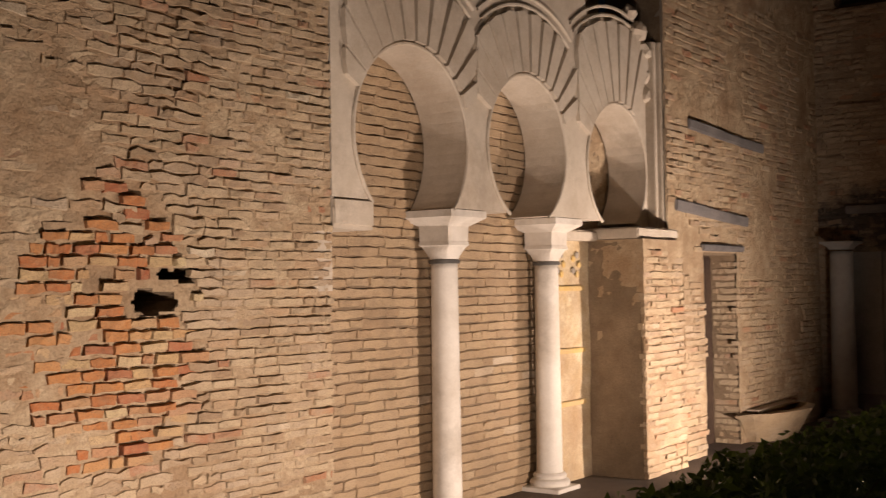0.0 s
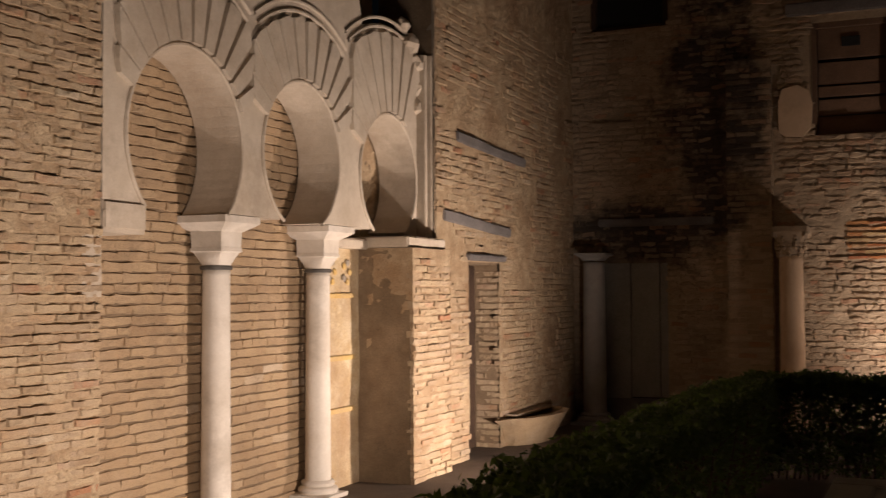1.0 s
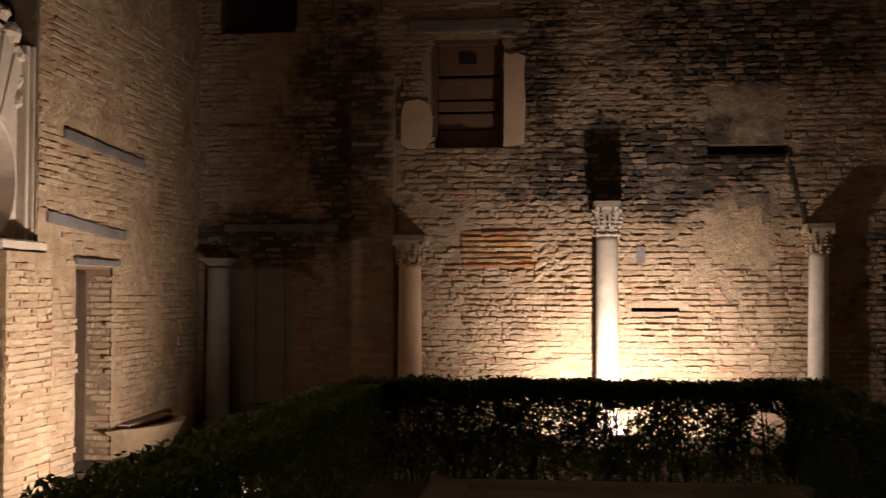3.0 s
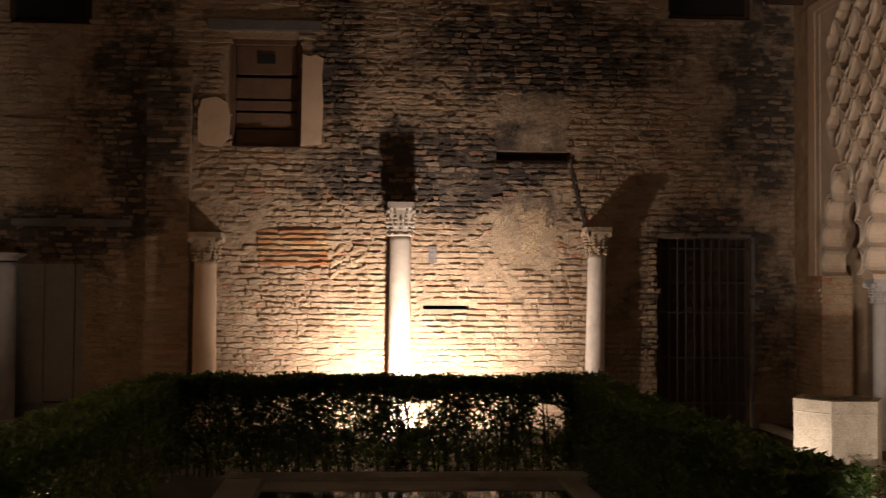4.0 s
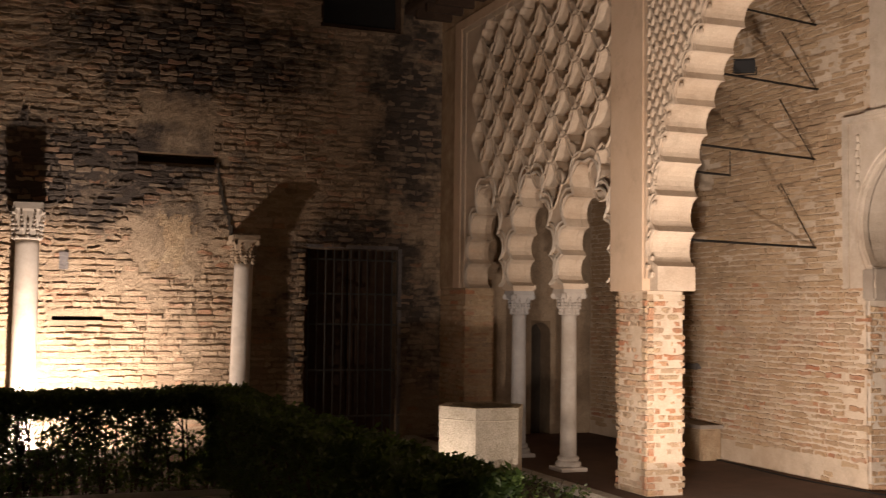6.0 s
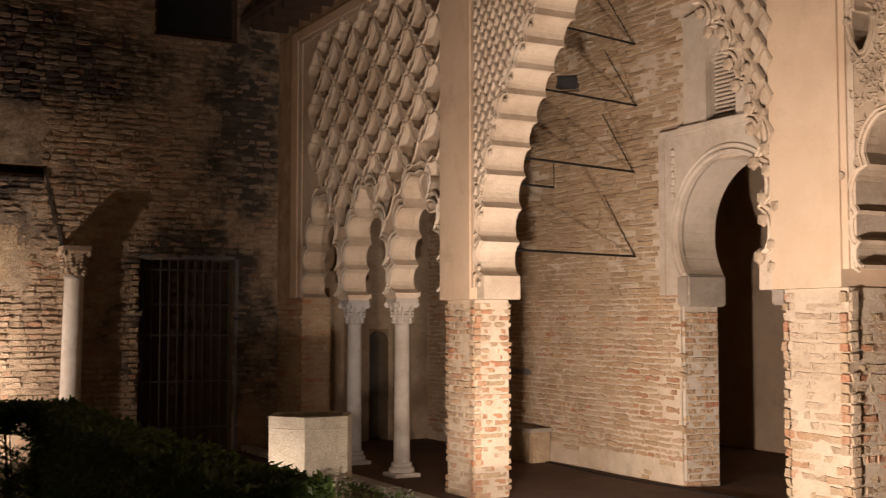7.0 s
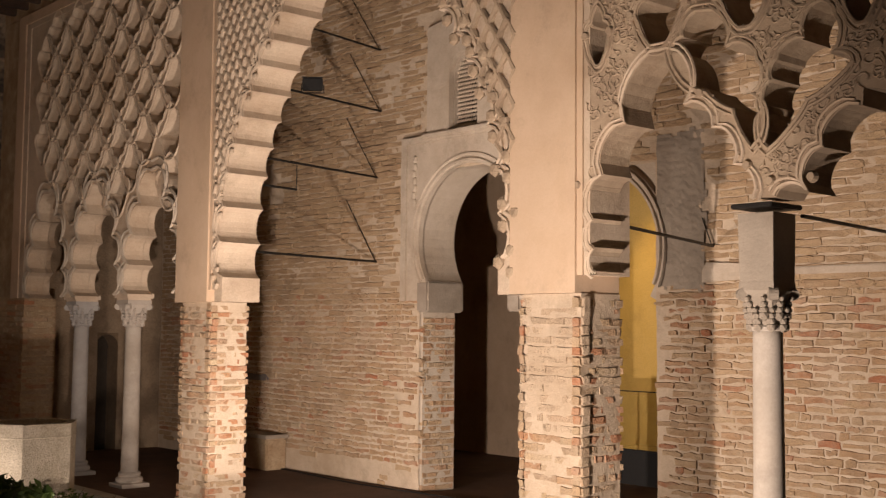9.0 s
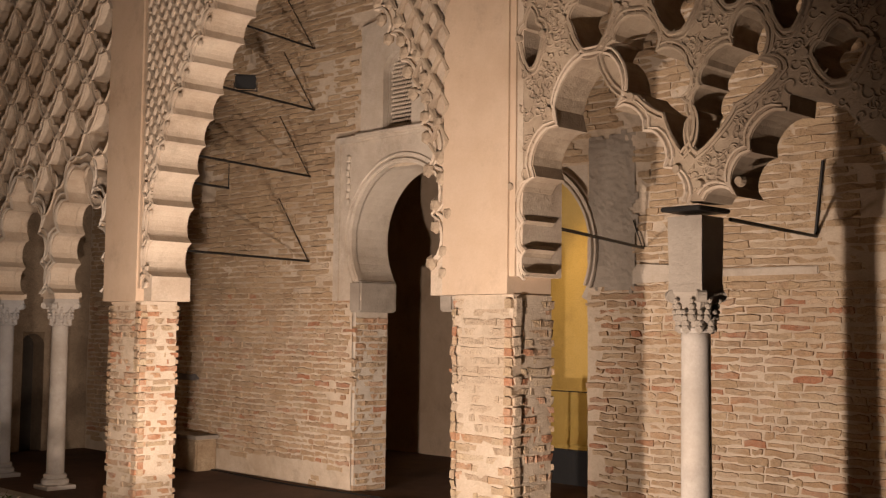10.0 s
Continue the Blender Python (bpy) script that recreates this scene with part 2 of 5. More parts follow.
def box_bm(x0, x1, y0, y1, z0, z1, bevel=0.0, bm=None):
    own = bmesh.new()
    bmesh.ops.create_cube(own, size=1, matrix=Matrix.Translation(((x0 + x1) / 2, (y0 + y1) / 2, (z0 + z1) / 2)) @ Matrix.Diagonal((x1 - x0, y1 - y0, z1 - z0, 1)))
    if bevel:
        bmesh.ops.bevel(own, geom=own.edges[:], offset=bevel, segments=2, affect="EDGES")
    if bm is None:
        return own
    me = bpy.data.meshes.new("tmp")
    own.to_mesh(me)
    own.free()
    bm.from_mesh(me)
    bpy.data.meshes.remove(me)
    return bm


def rod_bm(a, b, r, sides=8, bm=None, r2=None):
    bm = bm or bmesh.new()
    a, b = Vector(a), Vector(b)
    m = Matrix.Translation((a + b) / 2) @ (b - a).to_track_quat("Z", "Y").to_matrix().to_4x4()
    bmesh.ops.create_cone(bm, cap_ends=True, segments=sides, radius1=r, radius2=r if r2 is None else r2, depth=(b - a).length, matrix=m)
    return bm


def tube_bm(points, r, sides=6, bm=None, closed=False):
    """One continuous moulding along a line of points."""
    bm = bm or bmesh.new()
    pts = [Vector(p) for p in points]
    pts = [p for i, p in enumerate(pts) if i == 0 or (p - pts[i - 1]).length > 1e-4]
    rings = []
    n = len(pts)
    for i, p in enumerate(pts):
        a = pts[i - 1] if (i or closed) else p
        b = pts[(i + 1) % n] if (i < n - 1 or closed) else p
        t = (b - a).normalized()
        side = t.cross(Vector((1, 0.05, 0.02))).normalized()
        up = side.cross(t)
        rings.append([bm.verts.new(p + r * (math.cos(k * 2 * math.pi / sides) * side + math.sin(k * 2 * math.pi / sides) * up)) for k in range(sides)])
    for i in range(n if closed else n - 1):
        lo, hi = rings[i], rings[(i + 1) % n]
        for k in range(sides):
            bm.faces.new((lo[k], lo[(k + 1) % sides], hi[(k + 1) % sides], hi[k]))
    return bm


def lathe_bm(profile, at, sides=28, square=()):
    """Turned solid: rows of (radius, z); rows listed in square are drawn out towards four corners."""
    bm = bmesh.new()
    rings = []
    for i, (r, z) in enumerate(profile):
        q = square[i] if square else 0.0
        ring = []
        for k in range(sides):
            a = 2 * math.pi * k / sides
            f = 1 / max(abs(math.cos(a)), abs(math.sin(a)))
            ring.append(bm.verts.new((at[0] + r * (1 + q * (f - 1)) * math.cos(a), at[1] + r * (1 + q * (f - 1)) * math.sin(a), at[2] + z)))
        rings.append(ring)
    for lo, hi in zip(rings, rings[1:]):
        for k in range(sides):
            bm.faces.new((lo[k], lo[(k + 1) % sides], hi[(k + 1) % sides], hi[k]))
    bm.faces.new(rings[0][::-1])
    bm.faces.new(rings[-1])
    return bm


def slab_bm(loops, place, d0, d1):
    """A plate with holes: loops of (u, z), the first the outline, the rest holes, between the depths d0 and d1."""
    from mathutils.geometry import tessellate_polygon
    flat = [p for lp in loops for p in lp]
    tris = tessellate_polygon([[Vector((u, z, 0)) for u, z in lp] for lp in loops])
    bm = bmesh.new()
    f = [bm.verts.new(place(u, z, d0)) for u, z in flat]
    b = [bm.verts.new(place(u, z, d1)) for u, z in flat]
    for t in tris:
        for vs in (f, b):
            try:
                bm.faces.new([vs[i] for i in t])
            except ValueError:
                pass
    k = 0
    for lp in loops:
        n = len(lp)
        for i in range(n):
            j = (i + 1) % n
            try:
                bm.faces.new((f[k + i], f[k + j], b[k + j], b[k + i]))
            except ValueError:
                pass
        k += n
    return bm


def rect(u0, u1, z0, z1):
    return [(u0, z0), (u1, z0), (u1, z1), (u0, z1)]


def horseshoe(c, zc, r, z0, n=40, foot=None):
    """Outline of a horseshoe opening from z0 up; foot: half width of the straight part below, which goes down to that height."""
    a0 = math.asin(max(-1, min(1, (z0 - zc) / r)))
    pts = [(c + r * math.cos(a), zc + r * math.sin(a)) for a in np.linspace(a0, math.pi - a0, n)]
    if foot:
        h, zf = foot
        pts = [(c + h, zf), (c + h, z0 - 0.001)] + pts + [(c - h, z0 - 0.001), (c - h, zf)]
    return pts


def scallop(path, bulge, n=7):
    """Lobes along a broken line: every stretch swells to its left side by bulge times its length."""
    out = []
    for (u0, z0), (u1, z1) in zip(path, path[1:]):
        du, dz = u1 - u0, z1 - z0
        for i in range(n):
            s = i / n
            h = bulge * (4 * s * (1 - s)) ** 0.6
            out.append((u0 + du * s - dz * h, z0 + dz * s + du * h))
    out.append(path[-1])
    return out


def pointed(c, half, z0, z1, zk, lobes, bulge=0.28):
    """A lobed pointed arch between c-half and c+half, upright to zk, then curving in to its peak at z1."""
    def side(sgn):
        pts = []
        for i in range(lobes + 1):
            s = i / lobes
            z = z0 + (z1 - z0) * s
            k = max(0.0, (z - zk) / (z1 - zk))
            pts.append((c + sgn * half * (1 - k ** 1.6), z))
        return pts
    right = scallop(side(1)[::-1][::-1], -bulge)
    lft = [(2 * c - u, z) for u, z in right]
    return right + lft[::-1][1:]


def skin(name, place, u0, u1, z0, z1, step, material, parent, amp=0.012, holes=(), seed=0.0, label=""):
    """An uneven coat over a wall, with rectangular gaps at the openings."""
    nu, nz = int((u1 - u0) / step) + 1, int((z1 - z0) / step) + 1
    verts, faces = [], []
    for j in range(nz + 1):
        for i in range(nu + 1):
            u, z = u0 + (u1 - u0) * i / nu, z0 + (z1 - z0) * j / nz
            p = Vector((u * 1.0 + seed, z, seed * 3))
            n = noise.noise(p * 1.1) * 1.3 + noise.noise(p * 3.7) * 0.8 + noise.noise(p * 11) * 0.5 + noise.noise(p * 23) * 0.5
            verts.append(place(u, z, 0.005 - amp * n))
    cells = []
    for j in range(nz):
        for i in range(nu):
            u, z = u0 + (u1 - u0) * (i + 0.5) / nu, z0 + (z1 - z0) * (j + 0.5) / nz
            if any((h(u, z) if callable(h) else h[0] < u < h[1] and h[2] < z < h[3]) for h in holes):
                continue
            k = j * (nu + 1) + i
            faces.append((k, k + 1, k + nu + 2, k + nu + 1))
    me = mesh_from(name, verts, faces, material)
    return put(name, me, parent, label)


BRICK_SHAPES = {}


def brick_shape(material, k):
    """One of six worn bricks, 1 x 1 x 1 in size, its face towards -z."""
    key = (material.name, k)
    if key not in BRICK_SHAPES:
        rng = random.Random(k)
        j = lambda s: rng.uniform(-s, s)
        ring = [(-0.5, -0.5), (-0.18, -0.5), (0.17, -0.5), (0.5, -0.5), (0.5, 0.5), (0.17, 0.5), (-0.18, 0.5), (-0.5, 0.5)]
        ring = [(x + j(0.03), y + j(0.13)) for x, y in ring]
        verts = [(x * 0.985, y * 0.86, -0.5 + j(0.14)) for x, y in ring] + [(x, y, -0.25) for x, y in ring] + [(x, y, 0.5) for x, y in ring]
        faces = [(0, 1, 6, 7), (1, 2, 5, 6), (2, 3, 4, 5)]
        for r in (0, 8):
            faces += [(r + a, r + (a + 1) % 8, r + 8 + (a + 1) % 8, r + 8 + a) for a in range(8)]
        BRICK_SHAPES[key] = mesh_from("brick", verts, faces, material)
    return BRICK_SHAPES[key]


def bricks(place, u0, u1, z0, z1, material, parent, course=0.078, length=0.27, keep=None, out=0.008, near=None, seed=1, rough=0.006, joint=0.018, wave=0.012, vj=0.45, wear=0.014):
    """Courses of bricks on a wall: those inside the stretch near are parts of their own, the rest one mesh."""
    rng = random.Random(seed)
    verts, faces, singles = [], [], 0
    rows = int((z1 - z0) / course)
    for r in range(rows):
        z = z0 + (r + 0.5) * course
        u = u0 - rng.uniform(0, length)
        while u < u1:
            w = length * rng.choice((0.5, 0.9, 1.0, 1.0, 1.1)) * rng.uniform(0.9, 1.1)
            a, b = max(u, u0), min(u + w - joint * vj, u1)
            u += w
            if b - a < 0.05:
                continue
            c = (a + b) / 2
            zz = z + wave * noise.noise(Vector((c * 0.9, z * 0.7, seed)))
            h = course - joint * rng.uniform(0.7, 1.3)
            if keep and not keep(c, zz, rng):
                continue
            d = -out - rng.uniform(-rough, rough)
            if near and singles < 300 and near[0] < c < near[1] and near[2] < zz < near[3]:
                ob = new("brick", brick_shape(material, rng.randrange(6)))
                ob.parent = parent
                o, e1, e2, e3 = (Vector(place(*q)) for q in ((c, zz, d + 0.03), (c + 1, zz, d + 0.03), (c, zz + 1, d + 0.03), (c, zz, d + 1.03)))
                m = Matrix.Identity(4)
                for i, (ax, s) in enumerate(((e1 - o, b - a), (e2 - o, h), (e3 - o, 0.06))):
                    m.col[i][:3] = ax * s
                m.col[3][:3] = o
                ob.matrix_world = m @ Matrix.Rotation(rng.uniform(-0.008, 0.008), 4, "Z")
                singles += 1
                continue
            k = len(verts)
            t = rng.uniform(-0.003, 0.003)
            j = lambda s: rng.uniform(-s, s)
            q = []
            for s, e in ((0.0, -1), (0.32, -1), (0.66, -1), (1.0, -1), (1.0, 1), (0.66, 1), (0.32, 1), (0.0, 1)):
                q.append((a + (b - a) * s + j(0.008), zz + e * h / 2 + t * (s - 0.5) + j(0.5 * wear)))
            verts += [place(c + (x - c) * 0.992, zz + (y - zz) * 0.86, d + j(0.005)) for x, y in q]
            verts += [place(x, y, d + 0.012) for x, y in q]
            verts += [place(x, y, d + 0.045) for x, y in q]
            faces += [(k, k + 1, k + 6, k + 7), (k + 1, k + 2, k + 5, k + 6), (k + 2, k + 3, k + 4, k + 5)]
            for s in (k, k + 8):
                faces += [(s + i, s + (i + 1) % 8, s + 8 + (i + 1) % 8, s + 8 + i) for i in range(8)]
    if verts:
        put("brick_courses", mesh_from("brick_courses", verts, faces, material), parent, kind="stuff")


LATE = []      # brick courses are laid last


def later(*args, **kw):
    LATE.append((args, kw))


# ---- ground ----
ground = tagged(put("ground", mesh_from("ground", [(-40, -30, ZL), (40, -30, ZL), (40, 60, ZL), (-40, 60, ZL)], [(0, 1, 2, 3)], M_SOIL)), "dark garden soil of the courtyard", "ground", kind="structure")
pavement = tagged(part("pavement", slab_bm([rect(-1.0, 2.4, -6.5, 10.42)], lambda u, z, d: (u, z, d), ZL, -0.01), M_PAVE, None), "dim grey stone paving inside the hedges", "pavement", kind="structure")
walk_left = tagged(part("pavement_path", slab_bm([rect(-5.2, -2.5, -6.5, 14.8)], lambda u, z, d: (u, z, d), ZL - 0.1, ZL + 0.012), M_PAVE, None), "worn earth path along the arcade wall", "pavement", kind="structure")
portico_floor = tagged(part("floor", slab_bm([rect(5.62, 8.4, -6.5, 14.9)], lambda u, z, d: (u, z, d), ZL - 0.1, -0.045), M_TILE, None), "dark red clay floor of the portico", "floor", kind="structure")
for i in range(14):
    y0 = -6.0 + i * 1.48
    kerb = part("kerb", box_bm(5.46, 5.62, y0, y0 + 1.465, ZL, 0.0, 0.012), M_KERB, portico_floor, "pale stone kerb")

# ---- arcade wall ----
ARCHES = [(6.33, 2.67, 0.64), (7.85, 2.73, 0.585), (9.41, 2.70, 0.575)]
SPRING = 2.22
wall_west = thing("wall_west", "old brick wall with three blind horseshoe arches", "wall", kind="structure")
CAVES = [(3.92, 4.22, 1.53, 1.67), (4.10, 4.40, 1.70, 1.78)]


def gap(a, b, p, q, grow=1.0):
    """Test for a ragged hole where bricks have fallen out."""
    return lambda u, z: ((u - (a + b) / 2) / ((b - a) / 2 * grow)) ** 2 + ((z - (p + q) / 2) / ((q - p) / 2 * grow)) ** 2 + 0.9 * noise.noise(Vector((u * 13, z * 17, 3))) < 1


def ragged(a, b, p, q, n=14):
    return [((a + b) / 2 + (b - a) * 0.56 * (1 + 0.2 * math.sin(k * 2.7)) * math.cos(k * 2 * math.pi / n), (p + q) / 2 + (q - p) * 0.56 * (1 + 0.2 * math.cos(k * 3.9)) * math.sin(k * 2 * math.pi / n)) for k in range(n)]


part("masonry", slab_bm([rect(-6.5, 5.47, ZL - 0.1, 6.5)] + [ragged(*c) for c in CAVES], left, 0.03, 0.6), M_JOINT, wall_west)
skin("mortar_coat", left, -6.5, 2.0, ZL, 6.5, 0.1, M_COAT, wall_west, 0.0105, seed=2.0)
skin("mortar_coat", left, 2.0, 5.46, ZL, 6.5, 0.021, M_COAT, wall_west, 0.0125, holes=[gap(*c) for c in CAVES], seed=2.0)
patch = skin("whitewash", left, 5.30, 5.47, 1.64, 2.03, 0.03, M_STUCCO, wall_west, 0.006, seed=33.0, label="smear of white plaster on bricks")
part("infill_backing", slab_bm([rect(5.40, 9.9, ZL - 0.1, 6.5)], infill, 0.012, 0.3), M_JOINT, wall_west)
wall_proud = thing("wall_northwest", "rough brick and mortar wall with grey beams", "wall", kind="structure")
DOOR = (10.98, 11.90, 1.95)
part("pier_masonry", slab_bm([rect(9.33, 10.20, ZL - 0.1, 2.05)], proud, 0.03, 0.66), M_JOINT, wall_proud)
part("masonry", slab_bm([[(10.12, 6.5), (10.12, 2.07), (10.22, 2.06), (10.22, ZL - 0.1), (DOOR[0], ZL - 0.1), (DOOR[0], DOOR[2]), (DOOR[1], DOOR[2]), (DOOR[1], ZL - 0.1), (14.9, ZL - 0.1), (14.9, 6.5)]], upper, 0.03, 0.6), M_JOINT, wall_proud)
skin("reveal_coat", lambda u, z, d: (u, 10.12 + d, z), XL - 0.1, XP - 0.115, 2.06, 6.5, 0.05, M_GREYCOAT, wall_proud, 0.01, seed=3.0)
skin("mortar_coat", upper, 10.11, 14.76, 2.06, 6.5, 0.05, M_COAT, wall_proud, 0.014, seed=7.0)
skin("mortar_coat", proud, 9.33, 10.21, ZL, 2.06, 0.05, M_COAT, wall_proud, 0.012, seed=17.0)
skin("reveal_coat", lambda u, z, d: (u, 10.21 - d, z), XP - 0.14, XP, ZL, 2.06, 0.05, M_COAT, wall_proud, 0.006, seed=14.0)
skin("mortar_coat", upper, 10.20, 14.76, ZL, 2.07, 0.05, M_COAT, wall_proud, 0.012, holes=[(DOOR[0], DOOR[1], -1, DOOR[2])], seed=7.0)
skin("reveal_coat", lambda u, z, d: (u, 9.33 + d, z), XF - 0.02, XP + 0.005, ZL, 2.06, 0.04, M_COAT, wall_proud, 0.012, seed=4.0)
part("ledge", box_bm(XF, XP - 0.03, 9.31, 10.16, 2.065, 2.165, 0.012), M_STUCCO, wall_proud, "broken pale plaster ledge")

# stucco face with the three horseshoe openings, broken away at the end
top = [(10.12, 2.16), (10.12, 3.7)]
top += [(9.41 + 1.40 * math.cos(a), 2.70 + 1.40 * math.sin(a)) for a in np.linspace(radians(62), radians(112), 12)]
top += [(8.72, 4.6), (8.6, 6.5), (5.47, 6.5)]
edge = []
for c, zc, r in ARCHES:
    h = horseshoe(c, zc, r, SPRING)[::-1]
    edge += h
outline = [(5.47, 2.16)] + [(ARCHES[0][0] - 0.455, 2.16)] + edge + top
panel = thing("arch_panel", "cream stucco facing of three horseshoe arches", "wall facing", kind="structure")
part("face", slab_bm([outline], left, 0.0, 0.38), M_STUCCO, panel)
for c, zc, r in ARCHES:
    bm = bmesh.new()
    a0 = math.asin((SPRING - zc) / r)
    pts = [Vector(left(c + (r + 0.012) * math.cos(a), zc + (r + 0.012) * math.sin(a), -0.006)) for a in np.linspace(a0, math.pi - a0, 44)]
    tube_bm(pts, 0.014, 6, bm)
    part("arch_rim", bm, M_STUCCO, panel)
    # fan of plaster voussoirs with open grooves between them
    n = 12
    for i in range(n):
        a, b = radians(24 + i * 132 / n), radians(24 + (i + 1) * 132 / n)
        g = 0.028 if (i < 7) else 0.014
        rin = r + 0.035
        far = lambda t: min(r + (0.50 if c < 9 else 0.74), (HALF - 0.012) / max(0.02, abs(math.cos(t))))
        HALF = {6.33: 0.755, 7.85: 0.77, 9.41: 0.77 if math.cos(a) < 0 else 0.70}[c]
        rout, rmid, rend = far(a), far((a + b) / 2), far(b)
        if min(rout, rend) < rin + 0.05:
            continue
        w = [(c + rin * math.cos(a + g / rin * 0.5), zc + rin * math.sin(a + g / rin * 0.5)), (c + rout * math.cos(a + g / rout), zc + rout * math.sin(a + g / rout)),
             (c + (rmid + 0.012) * math.cos((a + b) / 2), zc + (rmid + 0.012) * math.sin((a + b) / 2)),
             (c + rend * math.cos(b - g / rend), zc + rend * math.sin(b - g / rend)), (c + rin * math.cos(b - g / rin * 0.5), zc + rin * math.sin(b - g / rin * 0.5))]
        if max(u for u, z in w) > 10.11:
            continue
        part("voussoir", slab_bm([w], left, -0.038, 0.0), M_STUCCO, panel)
    bm = bmesh.new()
    for dr in (0.56, 0.64):
        rr = r + dr + (0.24 if c > 9 else 0.0)
        ang = np.linspace(radians(54 if c < 9 else 72), radians(126), 20)
        pts = [Vector(left(c + rr * math.cos(a), zc + rr * math.sin(a), -0.008)) for a in ang]
        part("fan_rim", tube_bm(pts, 0.016, 6), M_STUCCO, panel)
    bm.free()
for i, (y, z, s) in enumerate(((9.85, 4.02, 0.15), (10.0, 3.86, 0.13), (9.72, 4.18, 0.11), (10.08, 3.45, 0.12), (10.02, 3.62, 0.09))):
    bm = bmesh.new()
    bmesh.ops.create_icosphere(bm, subdivisions=2, radius=s)
    for v in bm.verts:
        v.co = Vector(left(y, z)) + Vector((v.co.x * 0.6, v.co.y, v.co.z * 0.7)) * (1 + 0.5 * noise.noise(v.co * 14 + Vector((i, 0, 0))))
    part("broken_plaster", bm, M_STUCCO, panel, "jagged broken plaster lump")
for y, w in ((10.05, 0.03), (10.10, 0.015)):
    part("edge_moulding", box_bm(XL - 0.02, XL + (0.09 if w > 0.02 else 0.13), y - w, y + w, 2.1, 3.95, 0.008), M_STUCCO, panel)
skin("infill_coat", infill, 9.58, 10.12, 2.10, 3.4, 0.03, M_COAT, panel, 0.02, seed=21.0, label="rough mortar infill in the third arch")
part("springer", slab_bm([rect(5.47, 5.86, 2.03, 2.165)], left, -0.01, 0.38), M_STUCCO, panel)
part("springer", slab_bm([rect(5.48, 5.86, 2.06, 2.215)], left, -0.018, 0.36), M_STUCCO, panel)


def column(name, at, r, z0, z1, material, label, group, lean=0.0, base=True, collar=True, cap=0.16, capr=0.15, ornate=False, impost=None, impost_mat=None, cap_mat=None):
    """Shaft on a moulded base with a necking ring and a capital that ends at z1 + cap."""
    ob = thing(name, label, "column", group)
    ob.location = (at[0], at[1], z0)
    h = z1 - z0
    prof = [(r * 1.02, 0.0)] + [(r * (1.02 - 0.10 * s), h * s) for s in np.linspace(0.05, 0.97, 12)] + [(r * 0.93, h)]
    bm = lathe_bm(prof, (0, 0, 0), 32)
    for v in bm.verts:
        v.co.x += lean * v.co.z
    part("shaft", bm, material, ob, smooth=False)
    for p in ob.children[-1].data.polygons:
        p.use_smooth = len(p.vertices) == 4
    if base:
        b = r * 1.15
        part("base", lathe_bm([(b * 1.5, 0.0), (b * 1.5, 0.045), (b * 1.32, 0.055), (b * 1.38, 0.08), (b * 1.30, 0.10), (b * 1.08, 0.115), (b * 1.16, 0.14), (b * 1.02, 0.16)], (0, 0, 0), 32, (1, 1, 0, 0, 0, 0, 0, 0)), material, ob)
    if collar:
        part("necking_ring", lathe_bm([(r * 1.0, -0.012), (r * 1.09, -0.004), (r * 1.09, 0.012), (r * 0.98, 0.02)], (lean * h, 0, h), 28), M_LEAD if collar == "lead" else material, ob)
    cm = cap_mat or material
    part("capital", lathe_bm([(r * 0.97, 0.02), (r * 1.02, cap * 0.25), (r * 1.1, cap * 0.45), (capr * 0.95, cap * 0.75), (capr, cap * 0.82), (capr * 0.97, cap)], (lean * h, 0, h), 32, (0, 0.1, 0.3, 0.75, 1, 1)), cm, ob, "carved capital")
    if ornate:
        for row, (zz, rr, n) in enumerate(((0.22, 1.06, 8), (0.46, 1.18, 8))):
            for k in range(n):
                a = 2 * math.pi * (k + 0.5 * row) / n
                bm = bmesh.new()
                for s in range(4):
                    t = s / 3
                    c = Vector(((r * rr + 0.028 * t * t) * math.cos(a) + lean * h, (r * rr + 0.028 * t * t) * math.sin(a), h + cap * (zz - 0.18 + 0.36 * t)))
                    bmesh.ops.create_icosphere(bm, subdivisions=1, radius=0.03 * (1 - 0.45 * t), matrix=Matrix.Translation(c))
                part("acanthus_leaf", bm, cm, ob)
        for k in range(4):
            a = math.pi / 4 + k * math.pi / 2
            bm = bmesh.new()
            c = Vector((capr * 1.22 * math.cos(a) + lean * h, capr * 1.22 * math.sin(a), h + cap * 0.74))
            bmesh.ops.create_cone(bm, cap_ends=True, segments=12, radius1=0.034, radius2=0.034, depth=0.05, matrix=Matrix.Translation(c) @ Matrix.Rotation(a, 4, "Z") @ Matrix.Rotation(math.pi / 2, 4, "X"))
            part("volute", bm, cm, ob)
    if impost:
        w, zt = impost
        part("impost", lathe_bm([(capr * 0.95, cap), (capr * 0.98, (cap + zt) / 2), (w, zt - 0.05), (w, zt)], (lean * h, 0, h), 32, (1, 1, 1, 1)), impost_mat or cm, ob, "moulded impost block")
    return ob


for y in (7.00, 8.50):
    column("column", (-4.93, y), 0.108, ZL, 1.84, M_MARBLE, "smooth pale marble column against the bricked arch", "columns of the blind arcade", cap=0.15, capr=0.135, collar="lead", impost=(0.23, 0.375), base=True)

